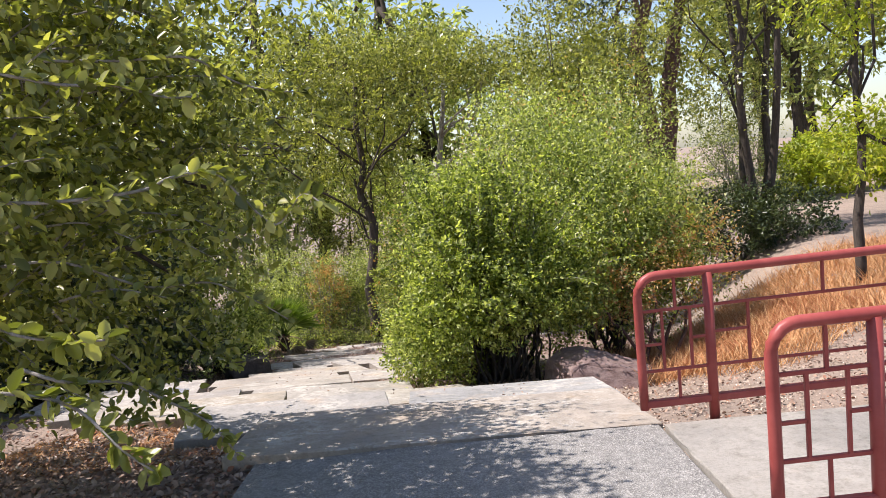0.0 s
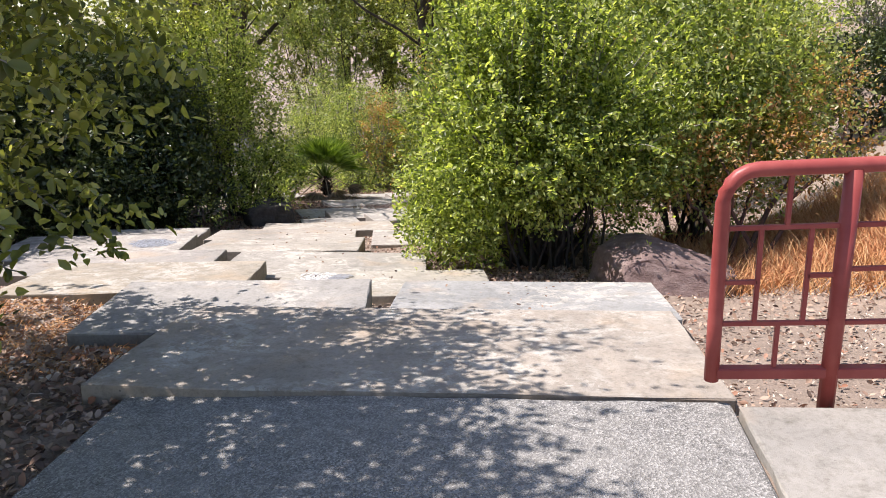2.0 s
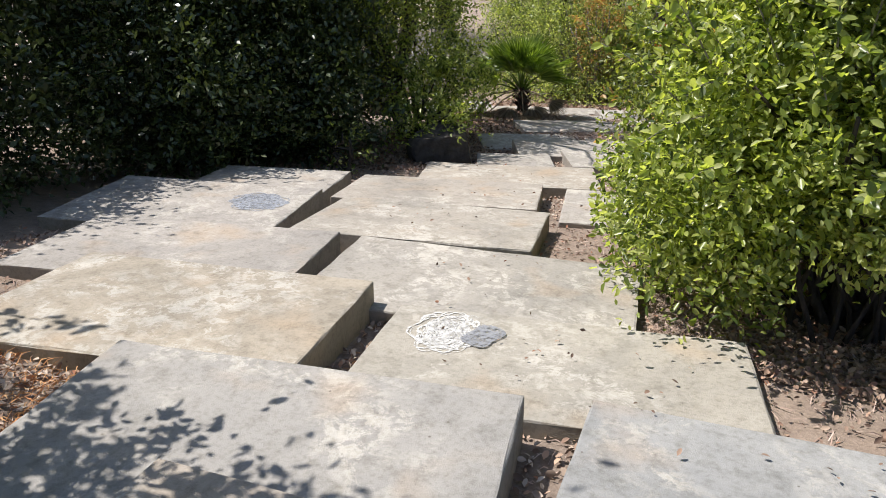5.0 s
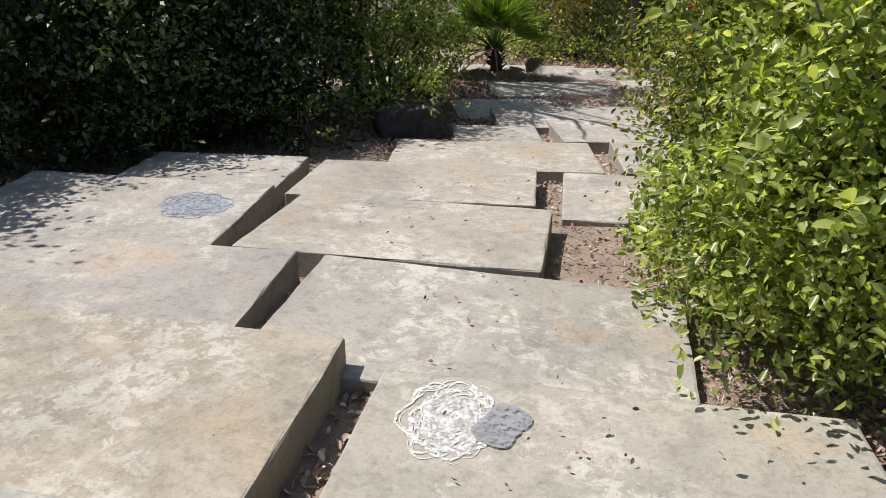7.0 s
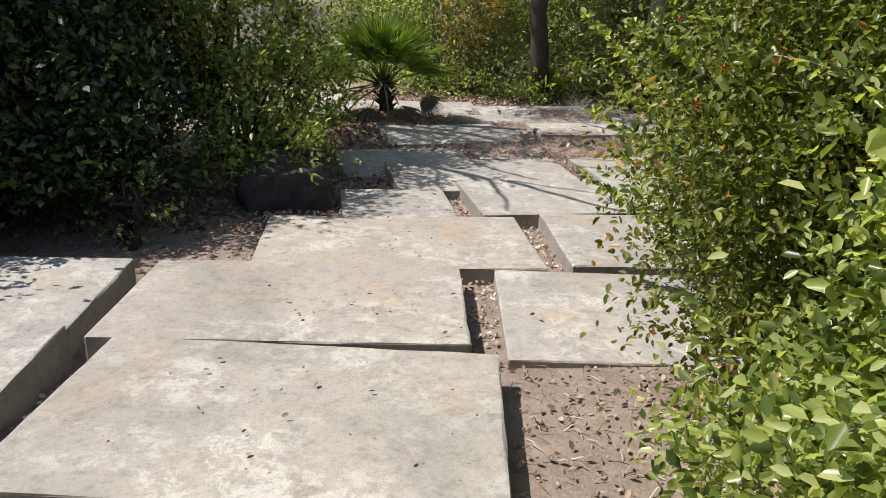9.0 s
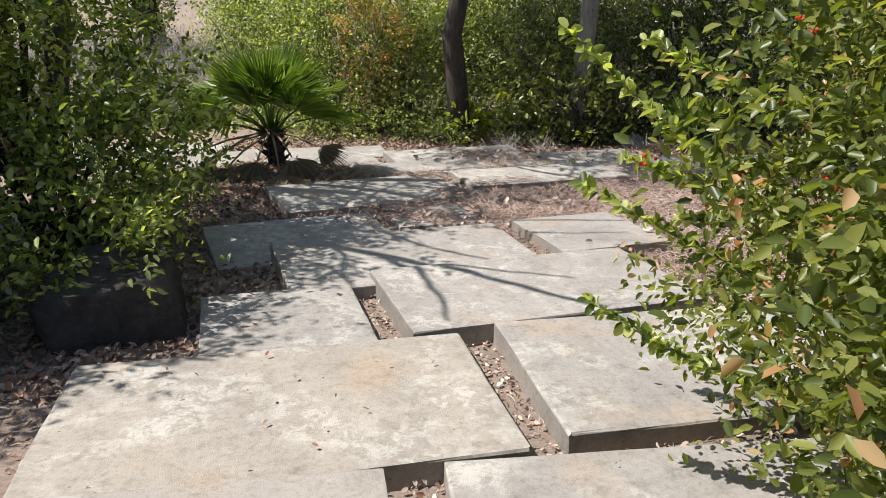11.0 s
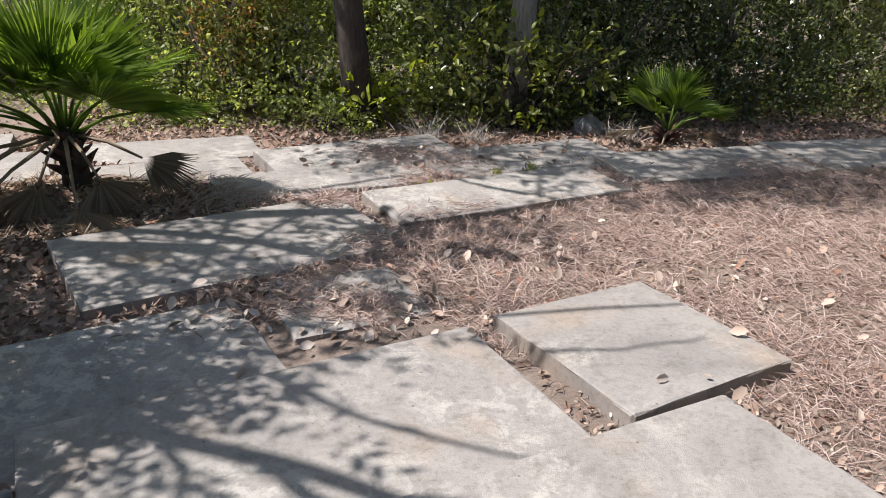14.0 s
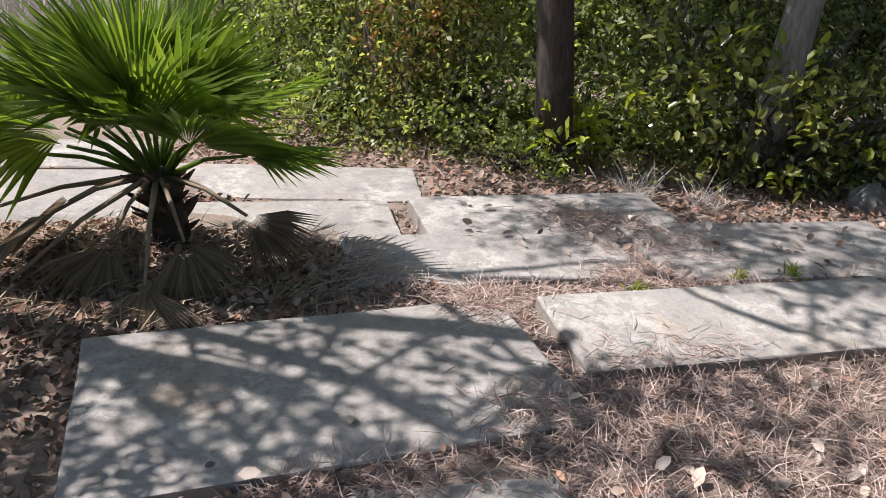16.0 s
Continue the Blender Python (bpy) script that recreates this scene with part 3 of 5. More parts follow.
# ---- bushes and trees ----
def bush(name, x, y, label, blobs, twigs, per, leaf, material, stems=7, bark=None, category="bush", keep=None, shell=0.5, reach=0.18, width=0.5, extra=(), droop=0.0, simple=False, holes=-0.22):
    """A bush: stems from the ground into a crown of leaf clumps. Blobs are given in the world."""
    z = float(ground_z(x, y))
    thing = empty(name, x, y, z, label, category)
    local = [(bx - x, by - y, bz - z, rx, ry, rz) for bx, by, bz, rx, ry, rz in blobs]
    for s in range(stems):
        b = local[s % len(local)]
        a = rng.uniform(0, math.tau)
        foot = (0.14 * math.cos(a), 0.14 * math.sin(a), -0.06)
        head = (b[0] + rng.normal() * b[3] * 0.35, b[1] + rng.normal() * b[4] * 0.35, b[2] + b[5] * rng.uniform(0.1, 0.6))
        pts = limb_points(foot, head, 0.10)
        part("stem", tube(bmesh.new(), pts, [0.026 * (1 - 0.8 * i / len(pts)) for i in range(len(pts))], 6), bark or BARK_DARK, thing)
    shift = np.array([x, y, z])
    ok = (lambda p: keep(p + shift)) if keep else None
    put_mesh("crown", crown_mesh(local, twigs, per, leaf, material, reach, shell, width, ok, droop, simple, holes), thing)
    for more_twigs, more_per, more_leaf, more_material, words in extra:
        put_mesh("crown", crown_mesh(local, more_twigs, more_per, more_leaf, more_material, reach, 0.8, width, ok), thing, words)
    return thing


def tree(name, x, y, label, height, trunk_r, lean, blobs, twigs, per, leaf, material, bark, forks=1, reach=0.22, shell=0.3, width=0.4, category="tree", droop=0.2, limbs=10, simple=False, limb_r=0.42, sparse=(), holes=-0.22):
    """A tree with tapered trunks, limbs into its leaf clumps and an uneven crown. Blobs relative to the foot."""
    z = float(ground_z(x, y))
    thing = empty(name, x, y, z, label, category)
    tops = []
    for k in range(forks):
        a = k * math.tau / max(1, forks) + 0.6
        spread = 0 if forks == 1 else height * 0.12
        head = (lean[0] + spread * math.cos(a), lean[1] + spread * math.sin(a), height)
        pts = limb_points((0.06 * math.cos(a) * (forks > 1), 0.06 * math.sin(a) * (forks > 1), -0.15), head, height * 0.022, 9)
        part("trunk", tube(bmesh.new(), pts, [trunk_r * (1.15 - 0.85 * i / len(pts)) for i in range(len(pts))], 10), bark, thing)
        tops.append(pts)
    for k in range(limbs):
        b = blobs[k % len(blobs)]
        pts0 = tops[k % len(tops)]
        start = pts0[rng.integers(len(pts0) // 3, len(pts0))]
        end = (b[0] + rng.normal() * b[3] * 0.4, b[1] + rng.normal() * b[4] * 0.4, b[2] + rng.normal() * b[5] * 0.3)
        pts = limb_points(start, end, 0.22)
        part("limb", tube(bmesh.new(), pts, [trunk_r * limb_r * (1 - 0.85 * i / len(pts)) for i in range(len(pts))], 7), bark, thing)
    put_mesh("crown", crown_mesh(blobs, twigs, per, leaf, material, reach, shell, width, None, droop, simple, holes), thing)
    if sparse:
        put_mesh("crown", crown_mesh(sparse[0], sparse[1], sparse[2] if len(sparse) > 2 else per, leaf * 1.35, material, reach, 0.15, width, None, droop, simple), thing)
    return thing


def away_from_path(p):
    """Keeps leaves clear of the walked line."""
    line = np.interp(p[:, 1], [0, 2, 4, 5.2, 6.6, 9, 10.5, 12], [0.1, 0.5, 0.2, -0.4, -0.95, -1.5, -1.65, -1.65])
    return np.abs(p[:, 0] - line) > 0.52


def bend_hollow(p):
    """Leaves out the hollow at the foot of the bend bush, where its stems stand bare."""
    inside = (p[:, 0] > 0.22) & (p[:, 0] < 1.05) & (p[:, 1] < 7.8) & (p[:, 2] < -0.33 + 0.12 * np.sin(9 * p[:, 0]))
    return away_from_path(p) & ~inside


# bright bush at the bend, and the berry bush after it
bend_bush = bush("bush", 0.55, 7.85, "dense bright green leafy bush beside the slabs",
     [(0.35, 7.65, 0.05, 0.72, 0.62, 0.66), (-0.05, 7.75, -0.22, 0.5, 0.55, 0.5), (0.9, 7.75, 0.05, 0.62, 0.58, 0.6), (0.5, 8.1, 0.6, 0.6, 0.6, 0.65), (0.15, 8.3, -0.05, 0.42, 0.42, 0.55), (0.25, 7.85, 0.98, 0.42, 0.45, 0.45), (1.25, 8.0, 0.15, 0.42, 0.45, 0.42), (-0.38, 8.15, -0.6, 0.30, 0.36, 0.25)],
     11500, 9, 0.042, LEAF_BRIGHT, 26, keep=bend_hollow, shell=0.35, reach=0.21, width=0.50, holes=-0.06, extra=((200, 6, 0.034, LEAF_YELLOW, "yellowing leaves"),))
for k in range(190):
    a, e = rng.uniform(2.0, 6.9), rng.uniform(-0.15, 1.45)
    d = Vector((math.cos(a) * math.cos(e), math.sin(a) * math.cos(e), math.sin(e)))
    c0 = Vector((rng.uniform(0.0, 0.9), rng.uniform(7.7, 8.2), rng.uniform(-0.1, 0.4)))
    p0, p1 = c0 + d * 0.62, c0 + d * rng.uniform(0.90, 1.24) + Vector((0, 0, rng.uniform(-0.03, 0.14)))
    if p1.x > -0.62:
        shoot(bend_bush, [p0, p0.lerp(p1, 0.55) + Vector((0, 0, 0.03)), p1], 0.048, 0.0085, LEAF_BRIGHT, BARK_PALE, 0.004)

berry_bush = bush("bush", 0.45, 9.35, "green bush with clusters of red berries overhanging concrete slabs",
     [(0.25, 9.2, 0.0, 0.85, 0.75, 1.0), (0.5, 9.9, -0.1, 0.85, 0.75, 1.1), (0.05, 9.1, -0.45, 0.65, 0.65, 0.5), (-0.25, 9.0, -0.15, 0.55, 0.5, 0.8), (-0.25, 9.65, 0.15, 0.5, 0.55, 0.85), (0.5, 9.7, 0.55, 0.6, 0.7, 0.65), (0.2, 10.3, -0.35, 0.5, 0.5, 0.6), (-0.35, 10.15, -0.65, 0.38, 0.36, 0.34)],
     13500, 9, 0.034, LEAF_BERRY, 18, keep=away_from_path, shell=0.4, reach=0.2, extra=((950, 5, 0.036, LEAF_RUST, "orange-red dying leaves"),))
for pts in ([(-0.15, 10.0, -0.7), (-0.55, 10.15, -0.35), (-0.85, 10.4, -0.12), (-1.05, 10.5, 0.06)], [(0.0, 10.0, -0.35), (-0.45, 10.1, -0.12), (-0.85, 10.3, 0.06)],
            [(-0.2, 10.2, -0.75), (-0.6, 10.3, -0.60), (-0.98, 10.5, -0.44)], [(-0.3, 9.8, -0.8), (-0.7, 9.9, -0.74), (-1.0, 10.0, -0.60)], [(0.1, 9.6, 0.4), (-0.5, 9.5, 0.45), (-0.92, 9.4, 0.62)],
            [(0.05, 10.05, -0.55), (-0.45, 10.2, -0.40), (-0.66, 10.32, -0.37), (-0.86, 10.37, -0.31)], [(0.0, 10.15, -0.6), (-0.4, 10.28, -0.50), (-0.66, 10.42, -0.54)], [(0.05, 10.1, -0.15), (-0.35, 10.18, -0.25), (-0.62, 10.27, -0.30)], [(0.1, 10.0, -0.1), (-0.3, 10.12, -0.08), (-0.56, 10.22, -0.11)],
            [(0.1, 9.9, 0.3), (-0.4, 10.0, 0.25), (-0.8, 10.2, 0.38)], [(0.0, 9.2, 0.1), (-0.5, 9.0, 0.12), (-0.85, 8.9, 0.30)]):
    shoot(berry_bush, pts, 0.042, 0.0045, LEAF_BRIGHT if pts[-1][1] > 9.95 else LEAF_BERRY, BARK_PALE, 0.0035)


def berry_cluster(x, y, z):
    bm = bmesh.new()
    for k in range(9):
        at = Vector((x, y, z)) - berry_bush.location + Vector((rng.normal(), rng.normal(), rng.normal() * 0.7)) * 0.016
        bmesh.ops.create_icosphere(bm, subdivisions=1, radius=0.0065, matrix=Matrix.Translation(at))
    part("berry_cluster", bm, BERRY, berry_bush, "bright red berries")


for at in ((-0.81, 10.36, -0.32), (-0.68, 10.33, -0.36), (-0.62, 10.31, -0.43), (-0.55, 10.25, -0.3), (-0.5, 10.2, -0.1), (-0.65, 9.7, 0.2), (-0.6, 9.4, 0.35), (-0.62, 9.2, 0.0), (-0.55, 9.9, 0.3), (-0.6, 8.95, 0.2), (-0.58, 9.6, -0.1), (-0.45, 10.3, -0.5)):
    berry_cluster(*at)

bush("bush", 1.9, 8.9, "tall grey-green sunlit bush above the bank",
     [(1.75, 8.55, 0.35, 0.5, 0.4, 0.5), (2.5, 8.7, 0.5, 0.5, 0.4, 0.6), (1.6, 8.75, 0.3, 0.6, 0.45, 0.7), (2.4, 8.95, 0.25, 0.6, 0.45, 0.6), (1.6, 8.9, 0.7, 0.85, 0.75, 1.0), (2.2, 8.9, 0.15, 0.7, 0.7, 0.8), (1.2, 9.7, 1.2, 0.9, 0.9, 1.1), (2.1, 9.9, 1.0, 1.0, 0.9, 1.2)],
     11000, 8, 0.052, LEAF_GREY, 12, shell=0.35, reach=0.30, simple=True, holes=-0.05, extra=((2600, 8, 0.050, LEAF_BRIGHT, "fresher green leaves"), (260, 7, 0.045, LEAF_RUST, "rust-brown dying leaves")))
for k in range(16):
    sx, sy = rng.uniform(0.25, 0.95), rng.uniform(7.45, 7.8)
    p0 = Vector((sx, sy, float(ground_z(sx, sy)) - 0.03)) - bend_bush.location
    p1 = Vector((sx + rng.normal() * 0.10, sy + 0.08 + rng.normal() * 0.05, -0.05)) - bend_bush.location
    part("stem", tube(bmesh.new(), limb_points(p0, p1, 0.04), [0.014 * (1 - 0.09 * i) for i in range(len(limb_points(p0, p1, 0.0)))], 6), BARK_DARK, bend_bush)
bush("bush", 2.1, 7.9, "low rust-coloured half-dry shrub on the bank",
     [(1.75, 8.0, -0.1, 0.40, 0.30, 0.28), (2.35, 8.15, 0.0, 0.45, 0.32, 0.35), (2.85, 8.5, 0.15, 0.45, 0.35, 0.45)], 650, 8, 0.036, LEAF_RUST, 6, BARK_RED, extra=((300, 7, 0.04, LEAF_GREY, "dull green leaves"),))

# the tree that hangs over the pavement
overhang = tree("tree", -3.4, 4.3, "broad oak-like tree whose leafy branches hang over the pavement", 3.4, 0.13, (0.4, -0.2),
     [(1.7, 0.65, 1.9, 0.7, 0.45, 0.6), (0.8, 0.65, 2.2, 0.75, 0.45, 0.4), (1.4, 0.8, 2.7, 0.8, 0.5, 0.6), (1.75, 0.0, 1.25, 0.70, 0.60, 0.85), (1.7, 0.0, 2.3, 0.75, 0.7, 0.7), (1.3, -0.6, 1.8, 0.7, 0.7, 0.9), (1.9, -0.6, 2.6, 0.6, 0.7, 0.5), (1.2, -1.0, 1.45, 0.8, 0.7, 0.85), (0.5, 0.4, 1.5, 0.9, 0.8, 0.9), (1.7, -1.4, 2.1, 0.6, 0.8, 0.8), (0.9, -1.7, 1.0, 0.6, 0.6, 0.6), (-0.6, 0.3, 1.0, 0.9, 0.9, 0.8), (2.2, 0.25, 1.75, 0.40, 0.40, 0.6), (1.1, 0.9, 1.5, 0.6, 0.45, 0.8)],
     7600, 8, 0.057, LEAF_OLIVE, BARK_DARK, forks=3, shell=0.3, width=0.52, limbs=24, limb_r=0.3, holes=-0.06,
     sparse=([(0.1, -0.5, 2.5, 1.1, 1.2, 0.8), (-0.5, 0.9, 2.2, 1.1, 1.0, 1.0), (0.0, -2.0, 2.4, 1.2, 1.0, 1.1), (0.6, 0.1, 3.2, 1.1, 1.0, 0.5), (1.2, -0.9, 3.1, 0.8, 0.9, 0.5), (0.6, -2.6, 2.8, 1.0, 0.8, 0.8), (1.9, -1.2, 3.3, 0.8, 0.9, 0.4)], 420, 16))
for pts in ([(-1.7, 2.2, 1.5), (-0.75, 2.33, 1.42), (-0.5, 2.46, 1.38), (-0.28, 2.55, 1.33)], [(-1.5, 1.9, 1.15), (-0.9, 1.95, 0.98), (-0.62, 1.95, 0.76)], [(-1.7, 2.0, 1.3), (-1.0, 1.9, 1.22), (-0.68, 1.9, 1.10)], [(-1.6, 2.3, 1.75), (-0.9, 2.3, 1.72), (-0.55, 2.35, 1.66)],
            [(-1.9, 4.5, 1.0), (-1.55, 4.65, 0.62), (-1.28, 4.75, 0.30)], [(-1.9, 4.2, 1.0), (-1.65, 4.35, 0.6), (-1.5, 4.4, 0.36)], [(-1.9, 3.9, 0.9), (-1.5, 3.9, 0.5), (-1.3, 3.95, 0.3)], [(-1.6, 3.0, 1.2), (-0.9, 3.2, 1.05), (-0.6, 3.3, 0.85)], [(-1.6, 2.9, 1.9), (-0.8, 3.1, 1.9), (-0.4, 3.2, 1.75)], [(-1.3, 2.6, 0.9), (-0.85, 2.6, 0.75), (-0.65, 2.6, 0.55)]):
    bent = [Vector(pts[0])]
    for p, q in zip(pts, pts[1:]):
        bent += [Vector(p).lerp(Vector(q), k) + Vector((0, rng.normal() * 0.035, rng.normal() * 0.035)) for k in (0.35, 0.7)] + [Vector(q)]
    shoot(overhang, bent, 0.054, 0.009, LEAF_OLIVE, BARK_PALE, 0.006)
for k in range(110):
    a, e = rng.uniform(-1.9, 0.5), rng.uniform(-0.5, 0.8)
    d = Vector((math.cos(a) * math.cos(e), math.sin(a) * math.cos(e), math.sin(e)))
    c0 = Vector((rng.uniform(-2.3, -1.7), rng.uniform(2.6, 4.5), rng.uniform(0.8, 2.3)))
    p0, p1 = c0 + d * 0.35, c0 + d * rng.uniform(0.7, 1.0)
    if p1.x < -0.45 - 0.7 * max(0.0, p1.y - 3.4):
        shoot(overhang, [p0, p0.lerp(p1, 0.5) + Vector((0, 0, 0.04)), p1], 0.055, 0.012, LEAF_OLIVE, BARK_PALE, 0.005)

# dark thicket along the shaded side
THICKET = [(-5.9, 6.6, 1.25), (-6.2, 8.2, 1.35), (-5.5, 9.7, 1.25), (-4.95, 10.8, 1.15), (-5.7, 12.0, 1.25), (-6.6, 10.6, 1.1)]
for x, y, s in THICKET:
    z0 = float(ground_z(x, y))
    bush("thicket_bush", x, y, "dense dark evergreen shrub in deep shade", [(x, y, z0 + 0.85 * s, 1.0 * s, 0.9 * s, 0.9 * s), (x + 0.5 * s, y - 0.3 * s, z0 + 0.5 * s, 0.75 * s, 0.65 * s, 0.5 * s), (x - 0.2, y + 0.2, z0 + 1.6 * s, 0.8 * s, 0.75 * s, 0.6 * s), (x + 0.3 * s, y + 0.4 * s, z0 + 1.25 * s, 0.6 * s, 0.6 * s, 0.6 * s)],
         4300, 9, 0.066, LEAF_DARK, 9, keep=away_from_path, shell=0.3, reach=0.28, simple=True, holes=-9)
bush("bush", -4.0, 12.2, "tall leafy green shrub leaning over shaded slabs",
     [(-3.4, 11.75, -0.85, 0.42, 0.5, 0.42), (-3.25, 11.2, -1.0, 0.5, 0.42, 0.22), (-3.9, 12.5, -0.45, 0.7, 0.65, 0.95), (-4.45, 11.9, 0.0, 0.8, 0.7, 1.0), (-4.3, 12.6, 0.7, 0.8, 0.7, 0.7), (-3.5, 12.5, -0.9, 0.42, 0.45, 0.42), (-5.2, 13.1, 1.1, 0.6, 0.6, 0.6)], 6500, 8, 0.050, LEAF_BRIGHT, 18, holes=-0.06, keep=away_from_path, shell=0.35, reach=0.22)

# hedge that closes the far end
HEDGE = [(-4.6, 18.6, 0.85, 1), (-3.6, 18.0, 0.80, 1), (-2.6, 17.9, 0.78, 1), (-1.7, 18.1, 0.80, 1), (-0.8, 18.0, 0.82, 0), (0.15, 18.0, 0.82, 0), (1.1, 18.1, 0.85, 2), (2.1, 18.2, 0.9, 2), (3.2, 18.4, 0.95, 0), (4.4, 18.3, 1.0, 0), (5.6, 18.0, 1.0, 1), (7.0, 17.6, 1.0, 0)]
for x, y, s, kind_of in HEDGE:
    z0 = float(ground_z(x, y))
    bush("hedge_shrub", x, y, "tangled shrub with small leaves and bare twigs", [(x, y, z0 + 1.0 * s, 0.9 * s, 0.75 * s, 1.0 * s), (x + 0.3, y - 0.75 * s, z0 + 0.42 * s, 0.7 * s, 0.45 * s, 0.42 * s), (x, y + 0.3, z0 + 2.0 * s, 0.9 * s, 0.7 * s, 0.7 * s), (x - 0.4 * s, y - 0.2 * s, z0 + 1.4 * s, 0.6 * s, 0.5 * s, 0.5 * s), (x - 0.3, y - 0.85 * s, z0 + 0.18 * s, 0.6 * s, 0.4 * s, 0.22 * s)],
         2300, 9, 0.058, (LEAF_HEDGE, LEAF_GREY, LEAF_DARK)[kind_of], 26, BARK_PALE, shell=0.25, reach=0.30, simple=True, holes=-0.04, extra=((160, 8, 0.055, LEAF_GREY, "pale sunlit leaves"),))

for k, x in enumerate((-4.6, -3.1, -1.6, -0.1, 1.4, 3.0, 4.8, -6.4, -8.3, -10.4)):
    y = (20.4 if k < 7 else 23.0) + 0.5 * math.sin(k * 2.1)
    z0 = float(ground_z(x, y))
    bush("tall_shrub", x, y, "tall sunlit shrub rising over a lower hedge", [(x, y, z0 + 1.6, 1.0, 0.8, 1.3), (x + 0.4, y, z0 + 3.0, 0.9, 0.8, 1.0), (x - 0.6, y + 0.2, z0 + 3.6, 0.8, 0.7, 0.8)],
         1600, 9, 0.080, (LEAF_GREY, LEAF_OLIVE, LEAF_BRIGHT)[k % 3], 10, shell=0.3, reach=0.28, simple=True)

tree("tree", -1.76, 17.02, "tree with a dark rough trunk standing in a hedge", 6.3, 0.125, (0.1, 0.2),
     [(0.1, 0.4, 3.7, 0.8, 0.6, 0.8), (-0.7, 0.5, 4.6, 0.9, 0.6, 0.8), (0.8, 0.5, 4.7, 0.8, 0.6, 0.7), (-2.9, -1.0, 5.7, 0.8, 0.5, 0.6), (-1.9, -1.3, 5.9, 0.8, 0.5, 0.7), (-0.9, -1.5, 6.0, 0.9, 0.6, 0.7), (0.1, -1.8, 6.0, 1.0, 0.6, 0.7), (0.2, -0.9, 6.4, 1.0, 0.6, 0.6), (1.3, -1.7, 5.9, 1.0, 0.6, 0.7), (1.5, -0.8, 6.3, 1.0, 0.6, 0.6), (0.4, -0.1, 6.3, 1.0, 0.6, 0.5), (1.7, 0.0, 6.3, 1.0, 0.6, 0.5), (2.6, -1.4, 6.0, 0.9, 0.8, 0.6)],
     3300, 14, 0.09, LEAF_OLIVE, BARK_DARK, limbs=18, limb_r=0.25, shell=0.1, reach=0.4, simple=True, holes=-0.05)
tree("tree", -0.32, 17.22, "leaning tree with a pale grey trunk at the hedge", 6.0, 0.115, (0.65, 0.1),
     [(1.5, -1.4, 5.8, 1.0, 0.8, 0.5), (2.8, -0.6, 6.0, 1.1, 1.0, 0.5), (3.6, -1.8, 5.6, 0.9, 0.8, 0.5)], 1100, 12, 0.085, LEAF_OLIVE, BARK_PALE, limbs=10, limb_r=0.3, shell=0.1, reach=0.35, simple=True)
spreading = tree("tree", -5.4, 14.0, "spreading tree whose limbs cast branching shadows on slabs", 4.2, 0.13, (0.9, 0.1),
     [(1.2, -0.35, 3.6, 0.8, 0.55, 0.4), (0.5, -0.15, 3.4, 0.7, 0.5, 0.4), (1.35, -1.05, 3.6, 0.55, 0.55, 0.4), (1.0, -1.9, 3.4, 0.7, 0.6, 0.45), (0.85, -2.7, 3.3, 0.65, 0.55, 0.4), (0.8, -3.4, 3.2, 0.6, 0.5, 0.4)],
     820, 10, 0.080, LEAF_OLIVE, BARK_DARK, forks=2, shell=0.2, limbs=16, limb_r=0.14, simple=True,
     sparse=([(1.9, 0.0, 3.9, 0.5, 0.4, 0.35), (2.5, 1.1, 4.2, 0.8, 0.5, 0.35), (3.6, 1.0, 4.4, 0.8, 0.6, 0.35), (4.7, 0.7, 4.5, 0.8, 0.6, 0.35), (1.0, 3.0, 3.8, 0.8, 0.7, 0.45)], 330, 12))


def long_limb(thing, line, high, r, source=None):
    """A long bare limb of the spreading tree. line: where its shade falls on the slabs (x, y); high: metres towards the sun, first and last."""
    pts = [] if source is None else [Vector(source)]
    for k, (x, y) in enumerate(line):
        pts.append(Vector((x, y, path_z(x, y))) + SUN_FROM * (high[0] + (high[1] - high[0]) * k / (len(line) - 1)))
    fine = []
    for i in range(len(pts) - 1):
        before, after = pts[max(i - 1, 0)], pts[min(i + 2, len(pts) - 1)]
        for k in range(4):
            t = k / 4
            a, b = pts[i], pts[i + 1]
            ta, tb = (b - before) * 0.5, (after - a) * 0.5
            fine.append(a * (2 * t**3 - 3 * t**2 + 1) + ta * (t**3 - 2 * t**2 + t) + b * (3 * t**2 - 2 * t**3) + tb * (t**3 - t**2))
    fine.append(pts[-1])
    fine = [p - thing.location + Vector((0, rng.normal() * 0.008, rng.normal() * 0.02)) for p in fine]
    part("limb", tube(bmesh.new(), fine, [r * (1.0 - 0.72 * i / len(fine)) for i in range(len(fine))], 8), BARK_DARK, thing)


FORK = (-5.1, 13.95, 1.3)
long_limb(spreading, [(-3.27, 12.50), (-2.41, 12.23), (-1.77, 11.98), (-1.32, 11.67), (-0.77, 11.31)], (4.4, 4.0), 0.055, FORK)
long_limb(spreading, [(-1.98, 12.06), (-1.74, 11.81), (-1.60, 11.49), (-1.50, 11.05)], (4.25, 3.9), 0.028)
long_limb(spreading, [(-2.44, 12.33), (-2.22, 12.12), (-2.16, 11.80), (-2.05, 11.5)], (4.3, 4.0), 0.024)
long_limb(spreading, [(-1.60, 11.88), (-1.20, 11.78), (-0.85, 11.72)], (4.1, 4.0), 0.018)
long_limb(spreading, [(-2.9, 12.95), (-2.16, 12.60), (-1.69, 12.25), (-1.25, 12.05)], (4.4, 4.1), 0.026, FORK)
